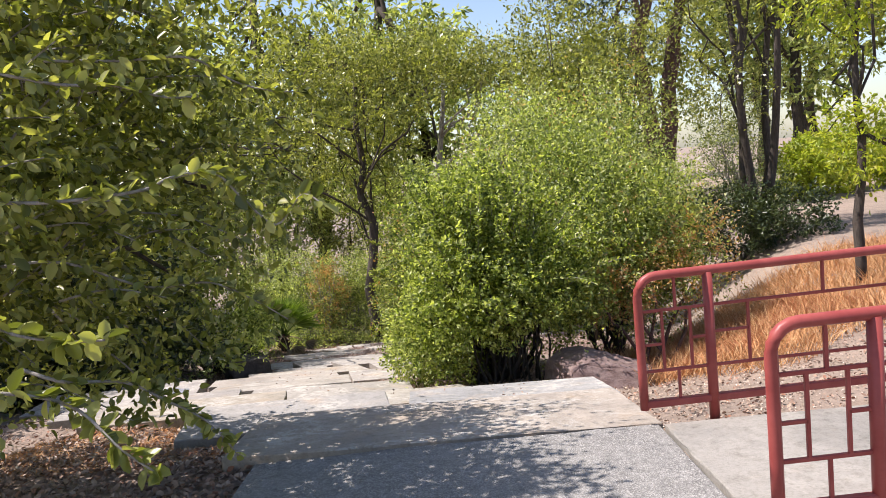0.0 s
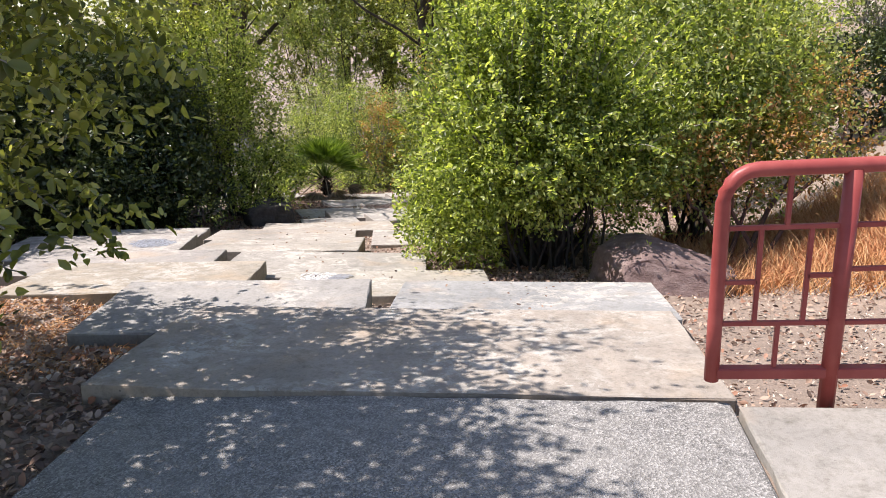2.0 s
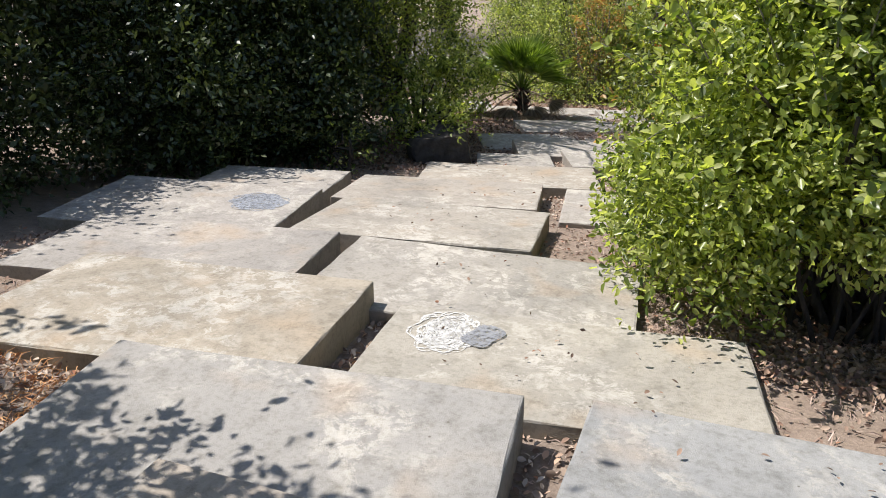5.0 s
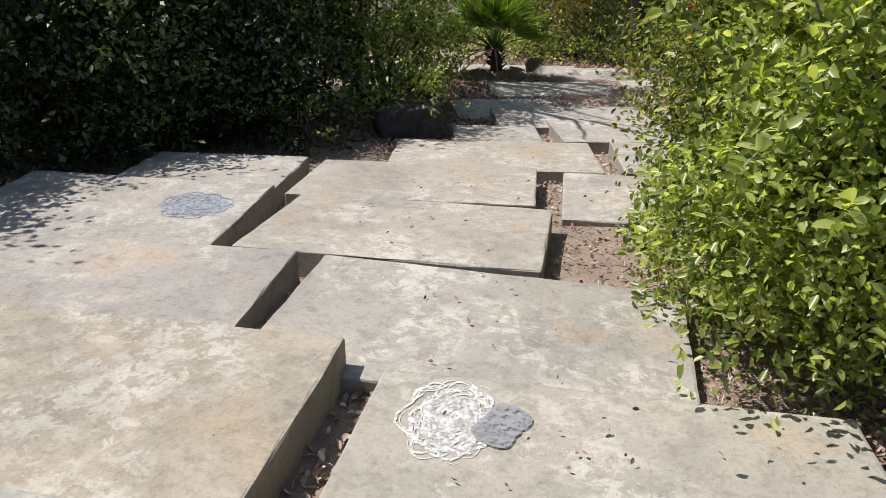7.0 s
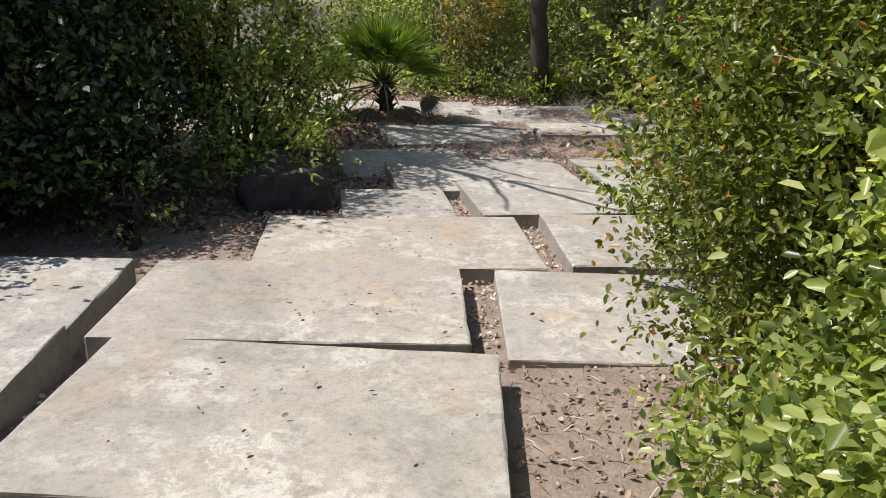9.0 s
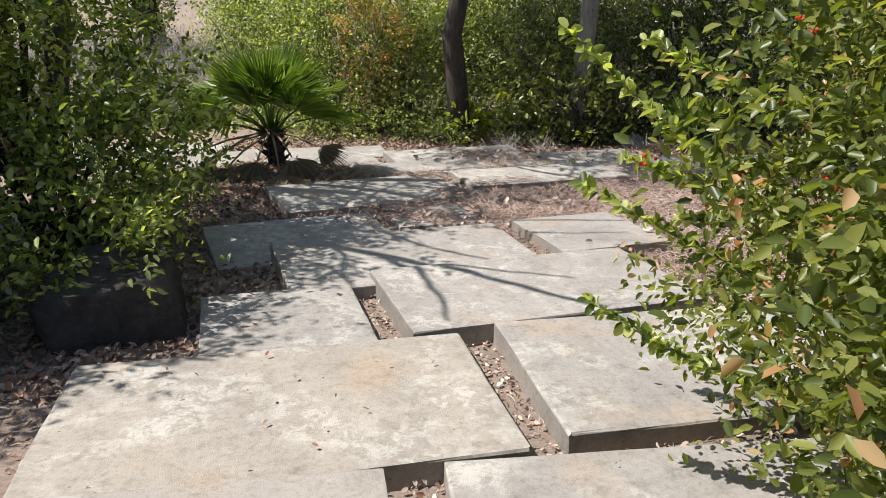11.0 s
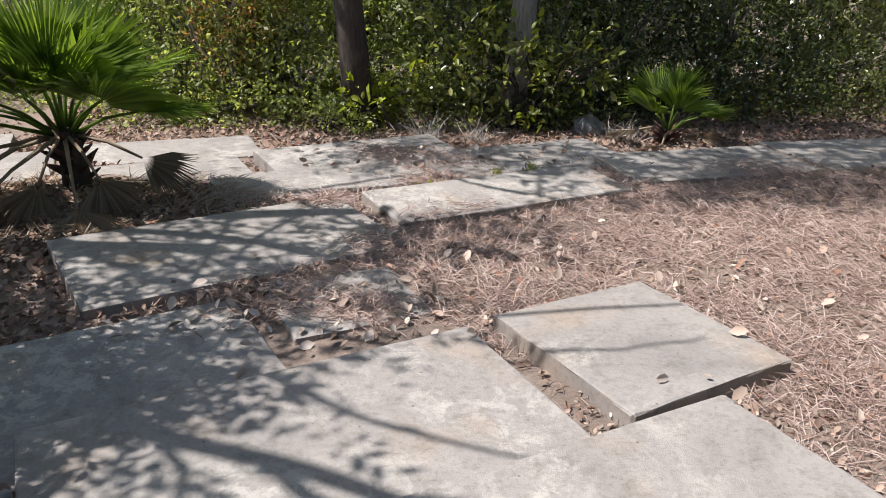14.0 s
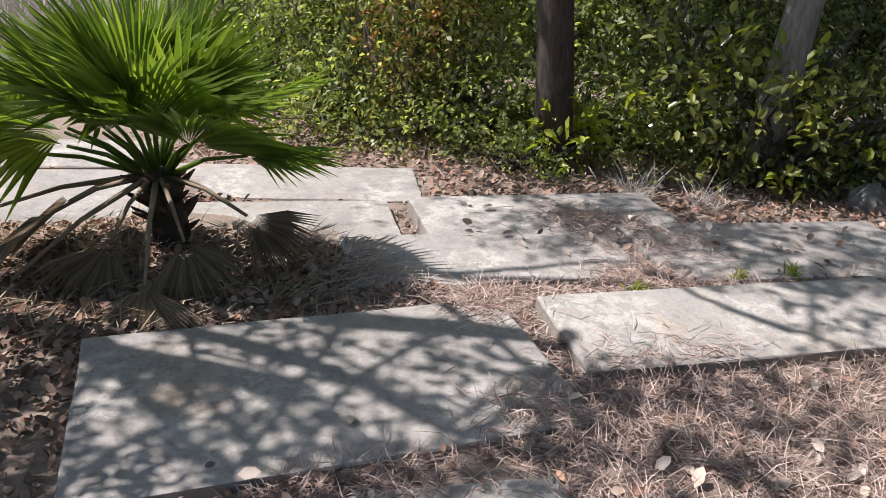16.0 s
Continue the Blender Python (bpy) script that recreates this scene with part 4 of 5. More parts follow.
long_limb(spreading, [(-2.5, 13.3), (-1.62, 12.82), (-1.16, 12.92), (-0.35, 13.0)], (4.6, 4.3), 0.030, FORK)
long_limb(spreading, [(-1.3, 12.72), (-0.9, 12.62), (-0.4, 12.70)], (4.4, 4.2), 0.016)
long_limb(spreading, [(-2.9, 13.95), (-2.32, 13.85), (-1.91, 13.66), (-1.57, 13.63), (-0.9, 13.75)], (4.8, 4.4), 0.045, FORK)
long_limb(spreading, [(-2.3, 14.6), (-1.99, 14.38), (-1.70, 14.06), (-1.50, 13.75)], (4.9, 4.5), 0.030)
long_limb(spreading, [(-3.1, 14.6), (-2.55, 15.09), (-2.22, 14.87), (-1.97, 14.97), (-1.61, 15.16), (-0.9, 15.5)], (5.2, 4.9), 0.042, FORK)
long_limb(spreading, [(-2.43, 15.05), (-2.14, 14.84), (-1.6, 14.98), (-1.22, 14.96), (-0.90, 14.73), (-0.3, 14.5)], (5.1, 4.8), 0.034)
long_limb(spreading, [(-0.90, 14.73), (-0.63, 14.63), (-0.48, 15.0), (-0.1, 15.35)], (4.95, 4.8), 0.022)
bush("seedling", -1.65, 16.95, "small seedling with fresh yellow-green leaves at the hedge foot", [(-1.65, 16.95, -2.15, 0.20, 0.18, 0.20)], 60, 5, 0.085, LEAF_YELLOW, 5, category="plant")
bush("vine", -0.3, 16.95, "vine with yellowing heart-shaped leaves hanging on a hedge", [(-0.45, 16.95, -1.95, 0.45, 0.2, 0.5), (0.1, 16.95, -2.0, 0.45, 0.2, 0.4), (-0.9, 17.0, -1.7, 0.4, 0.2, 0.5)], 230, 5, 0.085, LEAF_OLIVE, 8, category="plant", extra=((30, 4, 0.09, LEAF_YELLOW, "yellowing leaves"),))
bush("weed", -1.95, 16.8, "low pale-leaved weed at the hedge foot", [(-2.0, 16.8, -2.32, 0.30, 0.2, 0.12)], 160, 6, 0.035, LEAF_GREY, 5, category="plant")
bush("seedling", -3.55, 10.0, "small green seedling in leaf litter before dark shrubs", [(-3.55, 10.0, -0.95, 0.16, 0.16, 0.22)], 60, 6, 0.045, LEAF_GREY, 5, category="plant")
bush("hedge_shrub", -2.9, 17.6, "half-dead shrub with rust-brown leaves and bare twigs", [(-2.9, 17.6, -1.3, 0.45, 0.35, 0.9)], 500, 7, 0.045, LEAF_RUST, 16, BARK_PALE)

# trees beyond the bank
tree("tree", 5.3, 12.6, "slender many-trunked tree on bare tan soil", 6.5, 0.07, (0.2, 0.0),
     [(0.3, 0, 5.0, 1.4, 1.3, 1.2), (-0.9, 0.3, 4.2, 1.1, 1.0, 1.0), (1.2, 0.2, 4.4, 1.1, 1.0, 1.1), (0.1, 0, 6.4, 1.2, 1.2, 1.0), (-0.4, 0.2, 2.6, 0.9, 0.8, 0.7)], 3400, 8, 0.075, LEAF_OLIVE, BARK_DARK, forks=4, simple=True)
bush("tall_shrub", 2.5, 12.8, "tall olive-green shrub behind a lower bush", [(2.5, 12.8, 0.6, 1.1, 0.9, 1.1), (1.9, 12.7, 1.8, 1.0, 0.9, 1.0), (2.9, 12.9, 2.4, 1.1, 1.0, 1.1), (2.2, 13.0, 3.4, 0.9, 0.8, 0.8)], 3600, 8, 0.075, LEAF_OLIVE, 12, shell=0.3, reach=0.3, simple=True, holes=-0.1)
bush("bush", 4.7, 12.2, "low dark bush round the foot of a tree", [(4.6, 12.1, 0.15, 0.9, 0.7, 0.5), (5.5, 12.0, 0.1, 0.7, 0.6, 0.4)], 1800, 8, 0.06, LEAF_DARK, 6)
tree("tree", 4.35, 7.9, "young street tree with a thin trunk and yellow-green leaves", 3.6, 0.05, (0.1, 0.0),
     [(0.05, 0, 1.5, 0.42, 0.42, 0.45), (-0.1, 0.1, 3.3, 0.5, 0.5, 0.8), (0.15, 0, 4.2, 0.5, 0.5, 0.7)], 900, 8, 0.07, LEAF_YELLOW, BARK_DARK, limbs=6)
tree("tree", 7.3, 25.0, "tall pine-like tree with twin red-brown trunks", 11.0, 0.30, (0.5, 0.0),
     [(0, 0, 9.5, 2.6, 2.4, 1.6), (-2.0, 0, 8.2, 1.8, 1.6, 1.2), (2.2, 0.4, 10.5, 2.0, 1.8, 1.4), (0.6, 0, 12.0, 2.2, 2.0, 1.3), (-1.2, 0.3, 6.2, 1.4, 1.2, 0.7)], 4200, 8, 0.14, LEAF_DARK, BARK_RED, forks=2, simple=True)
for x, y, h, c, mat in [(-0.6, 23.5, 8.5, 2.4, LEAF_GREY), (-3.8, 23.0, 8.5, 2.6, LEAF_OLIVE), (-7.6, 21.5, 8.0, 2.6, LEAF_GREY), (-6.2, 27.0, 11.0, 3.2, LEAF_OLIVE), (-2.0, 29.0, 12.0, 3.2, LEAF_GREY),
                        (11.5, 24.0, 8.5, 2.6, LEAF_GREY), (15.5, 22.0, 8.0, 2.6, LEAF_OLIVE), (19.0, 26.0, 9.0, 2.8, LEAF_GREY), (13.0, 30.0, 10.0, 3.0, LEAF_OLIVE), (22.0, 20.0, 8.0, 2.6, LEAF_OLIVE), (4.6, 31.0, 8.0, 2.6, LEAF_GREY), (-14.0, 12.0, 6.5, 2.4, LEAF_OLIVE), (-11.0, 6.0, 7.0, 2.6, LEAF_OLIVE), (17.0, 34.0, 11.0, 3.4, LEAF_GREY), (24.0, 30.0, 10.0, 3.2, LEAF_OLIVE), (9.0, 36.0, 10.0, 3.2, LEAF_OLIVE), (28.0, 24.0, 9.0, 3.0, LEAF_GREY)]:
    tree("tree", x, y, "leafy tree with a rounded crown beyond dry ground", h, 0.05 + h * 0.017, (0.2, 0.1),
         [(0, 0, h * 0.85, c, c, c * 0.7), (-c * 0.7, 0.2, h * 0.62, c * 0.7, c * 0.7, c * 0.55), (c * 0.7, 0, h * 0.68, c * 0.7, c * 0.7, c * 0.55), (0, -0.3, h * 0.42, c * 0.8, c * 0.7, c * 0.5)],
         1100, 8, 0.105 + 0.018 * h, mat, BARK_DARK, simple=True)
for x, y, s in [(8.5, 17.5, 0.7), (9.8, 18.5, 0.8), (11.5, 19.0, 0.8), (14.0, 18.0, 0.9)]:
    z0 = float(ground_z(x, y))
    bush("bush", x, y, "sunlit yellow-green shrub beyond bare soil", [(x, y, z0 + s, s, s * 0.9, s)], 1100, 8, 0.09, LEAF_YELLOW, 5)


# ---- fan palms ----
def palm_blade(bm, hub, way, up, length, spread, segments=34):
    """A pleated fan of narrow segments that part towards their tips."""
    side = way.cross(up).normalized()
    up = side.cross(way).normalized()
    for k in range(segments):
        a = (k / (segments - 1) - 0.5) * spread
        d = (way * math.cos(a) + side * math.sin(a)).normalized()
        n = (d.cross(up)).normalized()
        ln = length * (0.82 + 0.18 * math.cos(a * 0.8)) * rng.uniform(0.93, 1.05)
        w = 0.5 * spread / segments * 1.15
        sag = Vector((0, 0, -1)) * ln * rng.uniform(0.03, 0.16)
        p1, p2, p3 = hub + d * ln * 0.10, hub + d * ln * 0.58 + up * 0.012, hub + d * ln + sag
        ridge = up * 0.010
        a0 = bm.verts.new(p1)
        b1, b2 = bm.verts.new(p2 + n * ln * 0.58 * w), bm.verts.new(p2 - n * ln * 0.58 * w)
        c0, t0 = bm.verts.new(p2 - ridge * 1.6), bm.verts.new(p3)
        for tri in ((a0, b1, c0), (a0, c0, b2), (b1, t0, c0), (c0, t0, b2)):
            bm.faces.new(tri)


def fan_palm(x, y, trunk_h, trunk_r, fronds, label, dry=()):
    z = float(ground_z(x, y))
    thing = empty("fan_palm", x, y, z, label, "palm")
    bm = bmesh.new()
    tube(bm, [(0, 0, -0.1), (0.01, 0, trunk_h * 0.4), (0.0, 0.01, trunk_h)], [trunk_r * 1.25, trunk_r, trunk_r * 0.9], 14)
    part("trunk", bm, BARK_DARK, thing)
    for k in range(26):
        a, h = k * 2.4, trunk_h * (0.15 + 0.85 * k / 26)
        d = Vector((math.cos(a), math.sin(a), 0.8)).normalized()
        p = Vector((math.cos(a) * trunk_r * 0.8, math.sin(a) * trunk_r * 0.8, h))
        part("leaf_base", tube(bmesh.new(), [p, p + d * 0.07, p + d * 0.12], [0.020, 0.014, 0.004], 5), BARK_RED, thing)
    for az, el, stalk, length, spread, mat in fronds:
        a, e = radians(az), radians(el)
        way = Vector((math.cos(a) * math.cos(e), math.sin(a) * math.cos(e), math.sin(e)))
        foot = Vector((0, 0, trunk_h * 0.9)) + Vector((way.x, way.y, 0)) * trunk_r * 0.7
        hub = foot + way * stalk
        sag = Vector((0, 0, -0.03))
        stem = part("frond", tube(bmesh.new(), [foot, foot.lerp(hub, 0.5) - sag, hub], [0.014, 0.010, 0.007], 6), mat, thing)
        bm = bmesh.new()
        bend = (way + Vector((0, 0, -0.25 if el < 50 else 0.0))).normalized()
        up = Vector((0, 0, 1)) if el < 70 else Vector((-math.cos(a), -math.sin(a), 0.2))
        up = Matrix.Rotation(rng.uniform(-0.55, 0.55), 3, bend) @ up
        palm_blade(bm, hub, bend, up, length, radians(spread))
        part("blade", bm, mat, stem)
    return thing


G, D = PALM_GREEN, PALM_DRY
fan_palm(-3.38, 14.68, 0.38, 0.075, [
    (0, 60, 0.28, 0.60, 165, G), (40, 66, 0.30, 0.62, 170, G), (85, 62, 0.32, 0.62, 170, G), (130, 58, 0.32, 0.62, 170, G), (170, 52, 0.32, 0.62, 165, G), (205, 42, 0.36, 0.60, 160, G), (240, 60, 0.32, 0.60, 125, G), (270, 70, 0.32, 0.60, 140, G), (300, 58, 0.32, 0.60, 125, G),
    (330, 40, 0.34, 0.56, 155, G), (15, 40, 0.34, 0.56, 155, G), (195, 34, 0.36, 0.50, 120, G), (222, 36, 0.34, 0.50, 120, G), (258, 54, 0.34, 0.52, 110, G), (75, 82, 0.30, 0.54, 120, G), (285, 80, 0.34, 0.54, 130, G), (352, 20, 0.44, 0.42, 80, G), (196, 14, 0.50, 0.40, 70, G),
    (215, -14, 0.42, 0.36, 110, D), (238, -20, 0.66, 0.42, 120, D), (290, -22, 0.56, 0.36, 110, D), (200, -10, 0.72, 0.40, 110, D), (260, -28, 0.34, 0.34, 100, D), (310, -24, 0.36, 0.34, 100, D), (350, -18, 0.40, 0.32, 90, D), (190, -20, 0.40, 0.34, 100, D)],
    "young green fan palm with dry fronds drooping round its foot")
fan_palm(0.95, 16.45, 0.12, 0.05, [
    (60, 70, 0.26, 0.40, 140, G), (130, 60, 0.26, 0.40, 140, G), (200, 50, 0.24, 0.36, 130, G), (270, 65, 0.24, 0.38, 130, G), (330, 40, 0.26, 0.36, 130, G), (10, 30, 0.26, 0.34, 120, G),
    (190, 10, 0.26, 0.30, 100, D), (240, -5, 0.26, 0.28, 100, D), (340, -4, 0.24, 0.28, 100, D)],
    "small green fan palm with straw-coloured lower fronds")


# ---- chalk drawings on the slabs ----
def chalk_drawing(row, cx, cy, rx, ry, strokes, material, label):
    """Smeared chalk strokes, a few millimetres thick, lying on a slab; cx, cy in the slab's own metres."""
    x, y, w, d, turn, off, h, dip, lap = row
    thing = empty("chalk_drawing", 0, 0, 0, label, "drawing")
    tip = pose(0, d / 2, 0, math.degrees(math.atan(dip / d)))
    thing.matrix_world = slab_pose(x, y, turn, off) @ tip @ pose(cx, cy - d / 2, 0.003)
    for k in range(strokes):
        a0, span, r = rng.uniform(0, math.tau), rng.uniform(0.8, 3.0), rng.uniform(0.25, 1.0)
        ox, oy = rng.normal() * 0.25 * rx, rng.normal() * 0.25 * ry
        bm, prev = bmesh.new(), None
        wd = rng.uniform(0.0015, 0.010)
        for i in range(13):
            a = a0 + span * i / 12
            q = 1 + 0.12 * math.sin(5 * a + k)
            c, s = math.cos(a), math.sin(a)
            half = wd * (0.25 + math.sin(math.pi * i / 12) * 0.75)
            p = [bm.verts.new((ox + c * (rx * r * q + e * half), oy + s * (ry * r * q + e * half), 0.0005 * (k % 3))) for e in (-1, 1)]
            if prev:
                bm.faces.new((prev[0], prev[1], p[1], p[0]))
            prev = p
        part("stroke", bm, material, thing)
    return thing


sketch = chalk_drawing(SLABS[7], -0.475, 0.165, 0.115, 0.165, 150, CHALK_WHITE, "smeared white and grey chalk drawing on a concrete slab")
bm = bmesh.new()
bmesh.ops.create_circle(bm, cap_ends=True, segments=28, radius=0.085)
for v in bm.verts:
    v.co = Vector((v.co.x * 0.9 + 0.16 + 0.02 * math.sin(v.co.y * 40), v.co.y * 1.35 - 0.01, 0.0045))
part("grey_patch", bm, CHALK_GREY, sketch, "dark grey chalk patch")
swirls = chalk_drawing(SLABS[5], 0.49, 0.06, 0.17, 0.16, 60, CHALK_BLUE, "faded blue-grey chalk swirls on a concrete slab")
bm = bmesh.new()
bmesh.ops.create_circle(bm, cap_ends=True, segments=36, radius=0.2)
for v in bm.verts:
    v.co = Vector((v.co.x * 1.0 + 0.03 * math.sin(v.co.y * 31), v.co.y * 0.85 + 0.02 * math.sin(v.co.x * 27), -0.0012))
part("blue_patch", bm, CHALK_BLUE, swirls, "blue-grey chalk wash")


# ---- litter, straw and dry grass ----
def covers(x, y):
    """True where a slab or pavement lies."""
    hit = np.zeros(len(x), bool)
    for cx, cy, w, d, turn, *rest in SLABS:
        a = radians(turn)
        u = (x - cx) * math.cos(a) + (y - cy) * math.sin(a)
        v = -(x - cx) * math.sin(a) + (y - cy) * math.cos(a)
        hit |= (np.abs(u) < w / 2 + 0.01) & (np.abs(v) < d / 2 + 0.01)
    hit |= (x > -1.15) & (x < 1.2) & (y < 4.42)
    hit |= (x > 1.19) & (x < 9.3) & (y > 2.7) & (y < 4.38)
    return hit


def scatter(n, x0, x1, y0, y1, inside=None):
    x, y = rng.uniform(x0, x1, n), rng.uniform(y0, y1, n)
    ok = ~covers(x, y)
    if inside is not None:
        ok &= inside(x, y)
    x, y = x[ok], y[ok]
    return np.stack([x, y, ground_z(x, y)], 1)


def drift(n, spots):
    """Places in drifts (x, y, radius), lying on soil or on top of the slabs there."""
    pick = rng.integers(len(spots), size=n)
    c = np.array(spots, float)[pick]
    x, y = c[:, 0] + rng.normal(size=n) * c[:, 2] * 0.55, c[:, 1] + rng.normal(size=n) * c[:, 2] * 0.4
    z = ground_z(x, y)
    for cx, cy, w, d, turn, off, h, dip, lap in SLABS:
        a = radians(turn)
        u = (x - cx) * math.cos(a) + (y - cy) * math.sin(a)
        v = -(x - cx) * math.sin(a) + (y - cy) * math.cos(a)
        on = (np.abs(u) < w / 2) & (v < d / 2) & (v > -d / 2 - lap)
        z = np.where(on, np.maximum(z, path_z(x, y) + off - dip * (0.5 - v / d) + 0.003), z)
    return np.stack([x, y, z], 1)


def tufts(count, each, spread, place):
    """Clumped places: tufts of many blades round their own centres."""
    c = place(count)
    p = np.repeat(c, each, 0)
    p[:, :2] += rng.normal(size=(len(p), 2)) * spread
    p[:, 2] = ground_z(p[:, 0], p[:, 1])
    return p[~covers(p[:, 0], p[:, 1])]


def blades(name, pos, length, width, lift, material, label, category):
    """Thin bent straws or grass blades as one thing that nobody could count."""
    n = len(pos)
    a = rng.uniform(0, math.tau, n)
    way = np.stack([np.cos(a), np.sin(a), rng.uniform(lift[0], lift[1], n)], 1)
    way = unit(way)
    ln = (length * rng.uniform(0.4, 1.3, n))[:, None]
    side = unit(np.cross(way, rng.normal(size=(n, 3)))) * width * 0.5
    p0 = pos + np.array([0, 0, 0.004])
    p1 = p0 + way * ln * 0.5 + rng.normal(size=(n, 3)) * ln * 0.05 + np.array([0, 0, 0.01])
    p2 = p0 + way * ln - np.array([0, 0, 1]) * ln * rng.uniform(0, 0.18, n)[:, None] * (lift[1] > 0.5)
    v = np.stack([p0 - side, p0 + side, p1 + side, p1 - side, p2], 1).reshape(-1, 3)
    b = (np.arange(n) * 5)[:, None]
    f = np.concatenate([b + np.array([0, 1, 2]), b + np.array([0, 2, 3]), b + np.array([3, 2, 4])], 0)
    ob = put_mesh(name, from_arrays(name, v, f, material))
    return tagged(ob, label, category, kind="stuff")


def fallen_leaves(name, pos, size, label, material=None):
    n = len(pos)
    a = rng.uniform(0, math.tau, n)
    way = np.stack([np.cos(a), np.sin(a), rng.uniform(-0.15, 0.5, n)], 1)
    v, f = leaf_arrays(pos + np.array([0, 0, 0.012]), way, size * rng.uniform(0.5, 1.4, n), 0.55, 0.35, -0.2)
    ob = put_mesh(name, from_arrays(name, v, f, material or DEAD_LEAF))
    return tagged(ob, label, "leaf litter", kind="stuff")


STRAW_BED = lambda x, y: (y > 12.0 - 0.5 * x + 0.35 * np.sin(3 * x)) | (x > -0.35)
straw_pos = scatter(70000, -2.6, 3.4, 11.4, 15.9, lambda x, y: STRAW_BED(x, y) & (np.sin(7 * x + 2 * np.sin(5 * y)) * np.sin(8 * y + 1) + rng.normal(size=len(x)) * 0.5 > -0.45))
blades("straw", tufts(420, 60, 0.07, lambda n: scatter(n * 2, -2.5, 3.2, 12.0, 15.9, STRAW_BED)), 0.15, 0.0029, (0.05, 0.55), STRAW, "ruffled tufts of dry grass lying on soil", "straw")
blades("straw", drift(9000, [(-1.55, 13.75, 0.28), (-1.3, 14.05, 0.3), (-1.15, 15.55, 0.4), (-1.5, 15.75, 0.3), (-1.25, 15.1, 0.22), (-1.9, 14.5, 0.2), (-2.6, 14.75, 0.25), (-2.9, 15.0, 0.25), (-1.0, 14.2, 0.3), (0.2, 14.9, 0.3), (1.2, 15.3, 0.4), (-2.0, 13.25, 0.3), (-1.7, 13.1, 0.2)]), 0.10, 0.0034, (0.0, 0.2), STRAW, "dry straw blown over the edges of slabs", "straw")
fallen_leaves("leaf_litter", drift(420, [(-1.6, 13.2, 0.5), (-0.9, 13.8, 0.7), (0.1, 13.6, 0.9), (0.2, 12.4, 0.7), (1.0, 14.2, 0.9), (-1.5, 15.6, 0.6), (-0.2, 15.7, 0.8), (-2.2, 13.1, 0.4)]), 0.05, "large pale dead leaves lying on straw", PALE_LEAF)
blades("straw", straw_pos, 0.095, 0.0034, (0.0, 0.22), STRAW, "matted dry straw and pine needles on soil", "straw")
edge_pos = scatter(12000, -4.2, 1.2, 4.2, 12.5)
blades("straw", edge_pos, 0.07, 0.004, (0.0, 0.2), STRAW, "scattered dry twigs and straw between slabs", "straw")
bank = scatter(30000, 1.7, 6.8, 5.8, 10.0, lambda x, y: (y > 6.5 + 0.25 * np.sin(4 * x) - 0.18 * (x - 2)))
blades("dry_grass", bank, 0.26, 0.005, (0.6, 2.5), GOLD, "golden dry grass on the bank behind a railing", "grass")
blades("dry_grass", scatter(20000, 1.7, 4.0, 7.0, 8.7), 0.17, 0.004, (0.3, 1.8), RUSTY, "rust-red dry grass tuft beside a boulder", "grass")
left_patch = scatter(9000, -3.4, -1.2, 4.5, 6.2, lambda x, y: (x + 2.2) ** 2 + 2 * (y - 5.2) ** 2 < 0.9)
blades("dry_grass", left_patch, 0.07, 0.004, (0.0, 0.6), GOLD, "patch of short golden dry grass beside slabs", "grass")
brush = scatter(16000, -11.0, -5.2, 16.6, 21.5, lambda x, y: y > 17.4 + 0.3 * np.sin(2 * x))
blades("dry_brush", brush, 0.9, 0.008, (0.8, 3.0), BRUSH, "tangle of pale dry brush in the sun", "brush")
fallen_leaves("leaf_litter", scatter(15000, -2.9, 1.0, 4.6, 9.0, lambda x, y: (x < 0.1 - 0.55 * (y - 5.5)) | (y < 6.0)), 0.031, "pale dry leaves filling the gaps between slabs", PALE_LEAF)
fallen_leaves("leaf_litter", scatter(6000, -2.6, -0.2, 9.2, 12.4), 0.024, "pale dry leaves between the lower slabs", PALE_LEAF)
fallen_leaves("leaf_litter", scatter(4500, 0.7, 3.4, 4.5, 8.2), 0.015, "pale wood chips and leaves round a boulder", PALE_LEAF)
fallen_leaves("leaf_litter", drift(160, [(-1.9, 9.2, 0.6), (-1.9, 8.3, 0.6), (-1.2, 7.5, 0.6), (-0.5, 6.7, 0.5), (-0.6, 9.6, 0.6), (-2.0, 10.3, 0.5), (0.4, 6.0, 0.5)]), 0.020, "small brown leaves dropped on the slabs")
fallen_leaves("leaf_litter", scatter(15000, -4.4, 1.2, 4.4, 12.5), 0.026, "brown dead leaves lying between concrete slabs")
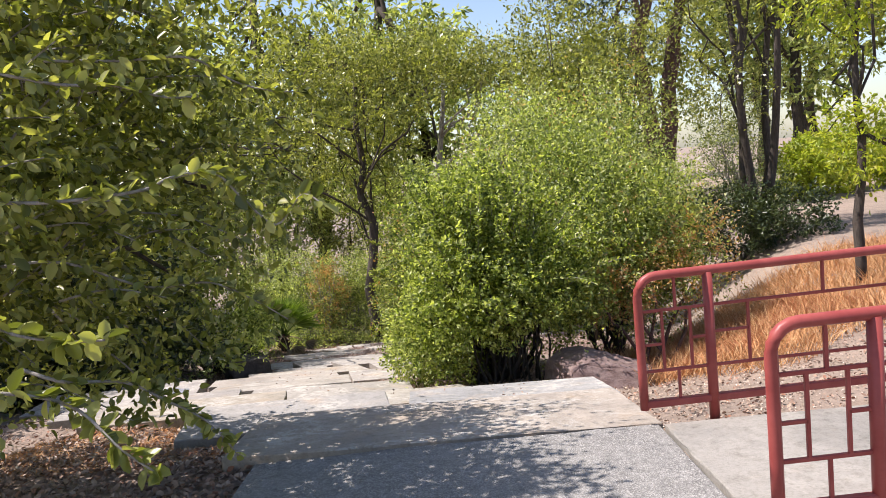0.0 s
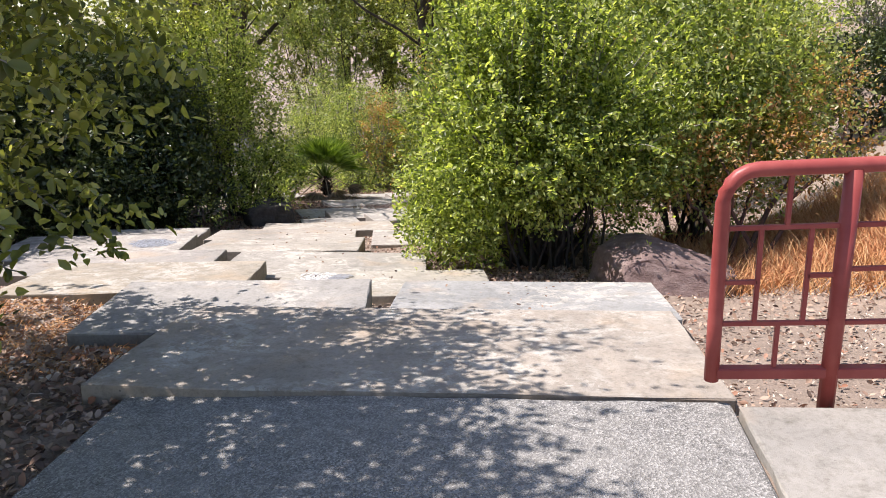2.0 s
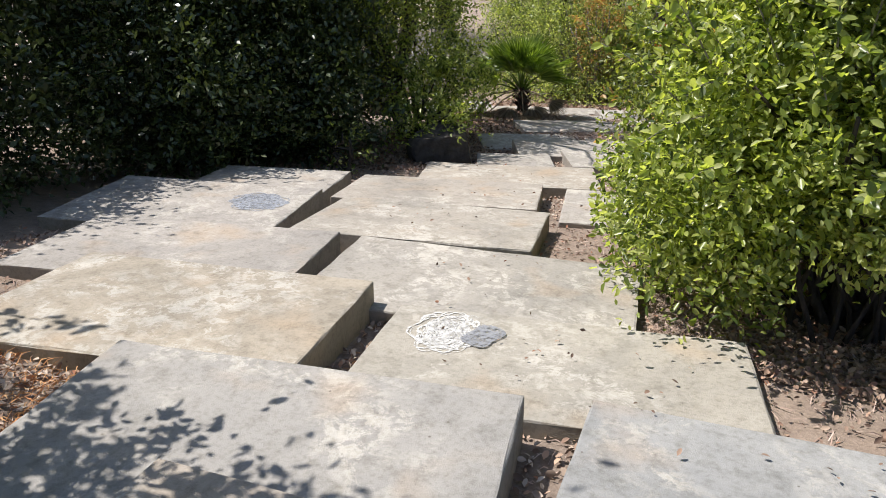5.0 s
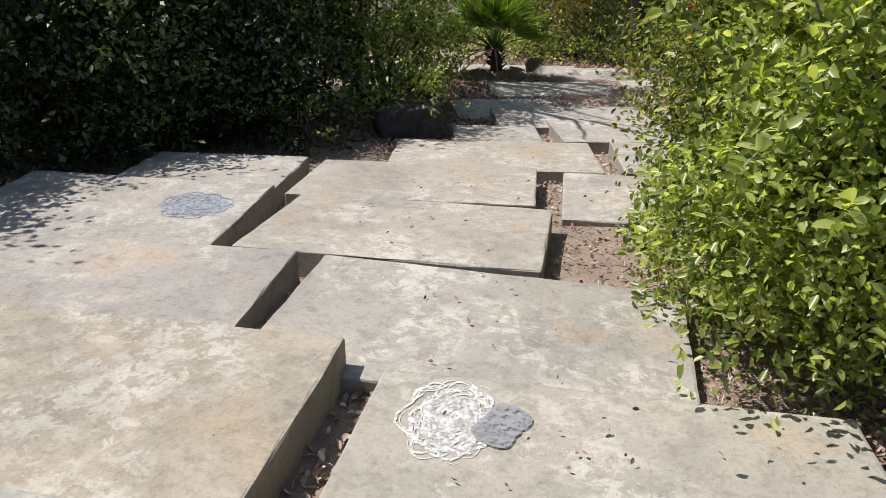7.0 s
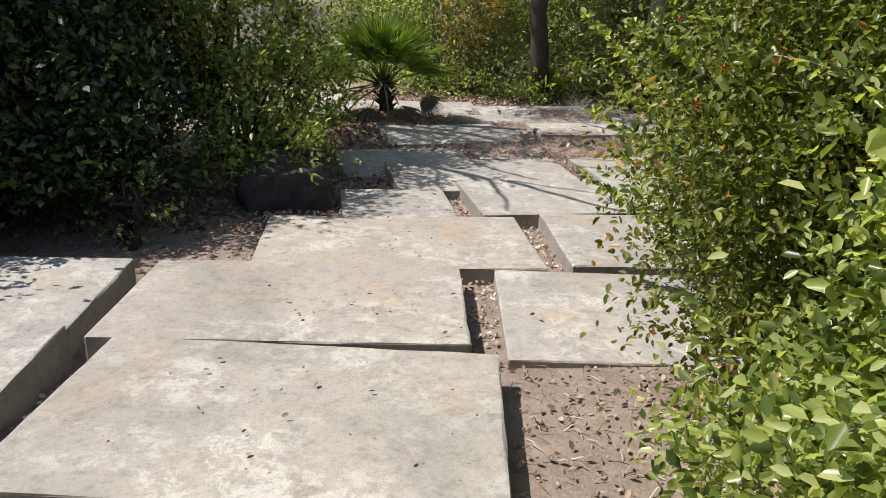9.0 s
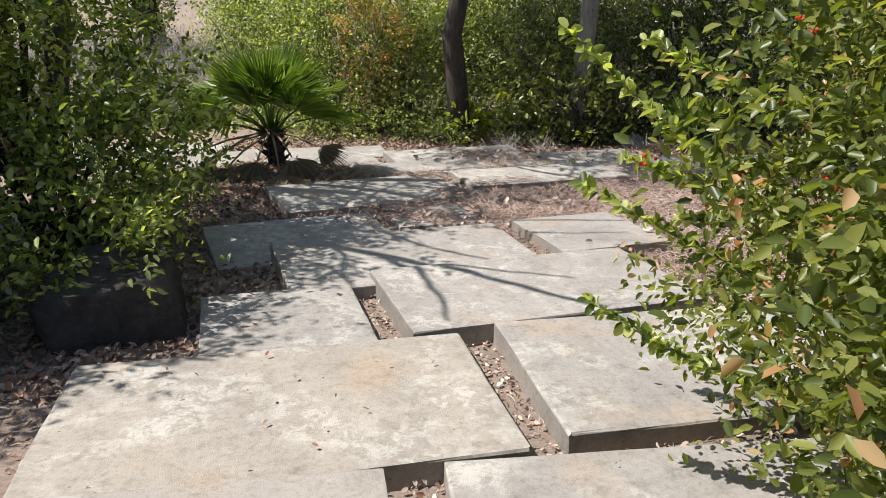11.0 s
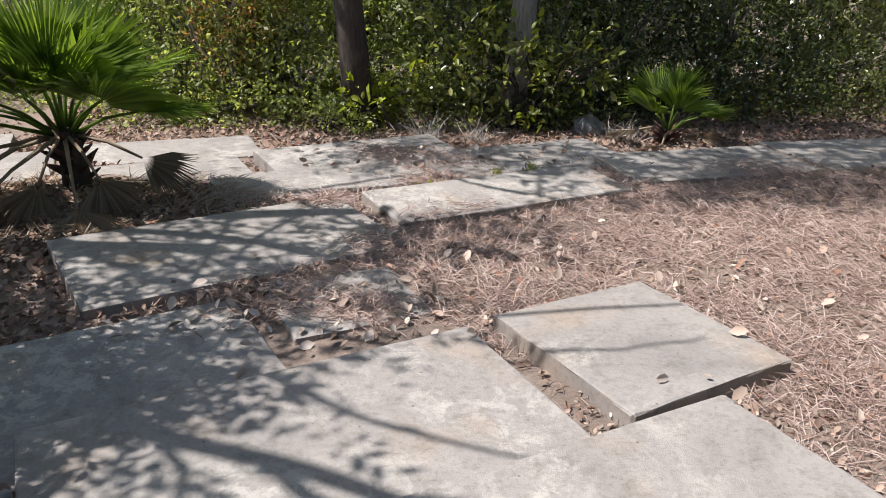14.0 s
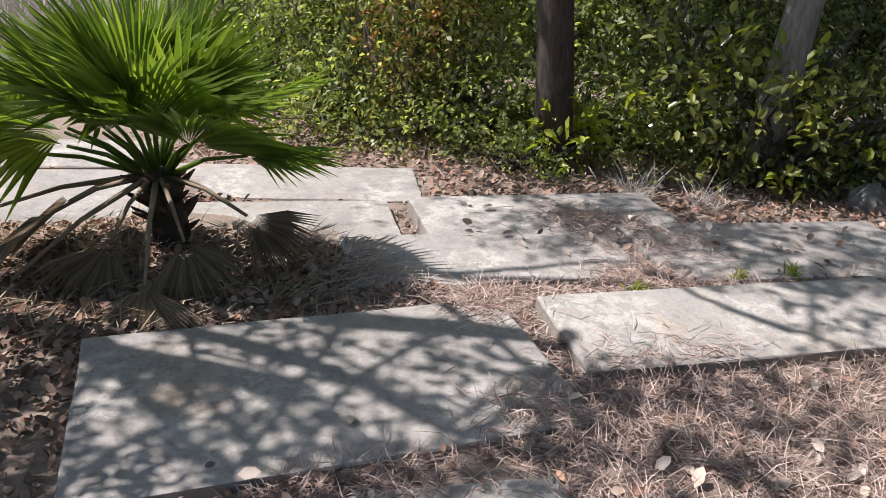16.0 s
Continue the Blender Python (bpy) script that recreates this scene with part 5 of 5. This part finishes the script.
fallen_leaves("leaf_litter", scatter(12000, -3.6, -1.1, 0.4, 5.0), 0.042, "dark dead leaves under an overhanging tree")
fallen_leaves("leaf_litter", scatter(7000, -5.0, 4.5, 12.0, 17.2), 0.035, "brown dead leaves over straw and soil")
fallen_leaves("leaf_litter", scatter(2600, 0.0, 1.0, 7.0, 7.9), 0.03, "dark dead leaves under a leafy bush")
fallen_leaves("leaf_litter", scatter(4500, 1.1, 5.5, 4.4, 8.0), 0.03, "pale dead leaves on the soil behind a railing")
fallen_leaves("leaf_litter", scatter(17000, -4.5, 5.5, 16.0, 18.6), 0.045, "dark dead leaves along the hedge foot")
blades("straw", scatter(4500, -4.5, 5.5, 16.4, 18.2), 0.16, 0.004, (0.0, 0.7), STRAW, "dry grass and twigs along the hedge foot", "straw")
fallen_leaves("leaf_litter", scatter(9000, -4.4, -2.1, 10.3, 13.6), 0.038, "dark dead leaves beside shaded slabs")
fallen_leaves("leaf_litter", scatter(7000, -4.5, -2.0, 13.6, 15.6, lambda x, y: (x + 3.3) ** 2 + (y - 14.6) ** 2 < 1.3), 0.045, "dark dead leaves round the foot of a palm")
blades("dry_brush", scatter(2600, -4.4, -2.2, 13.8, 15.4, lambda x, y: (x + 3.3) ** 2 + (y - 14.6) ** 2 < 0.8), 0.22, 0.006, (0.0, 0.35), PALM_DRY, "broken dry palm blades round the foot of a palm", "litter")
blades("weed", drift(70, [(-0.50, 15.33, 0.05), (-0.78, 15.22, 0.04), (-1.28, 14.92, 0.03)]), 0.07, 0.007, (0.7, 2.4), LEAF_YELLOW, "tiny green weeds growing in joints between slabs", "plant")
blades("dry_grass", drift(260, [(-0.75, 16.45, 0.10), (0.55, 16.5, 0.14), (-1.2, 16.5, 0.08)]), 0.26, 0.004, (0.5, 2.0), BRUSH, "tufts of pale dead grass at the hedge foot", "grass")
blades("straw", scatter(7000, -0.6, 1.0, 7.3, 9.2), 0.05, 0.003, (0.0, 0.2), STRAW, "small twigs and chips on bare soil", "straw")
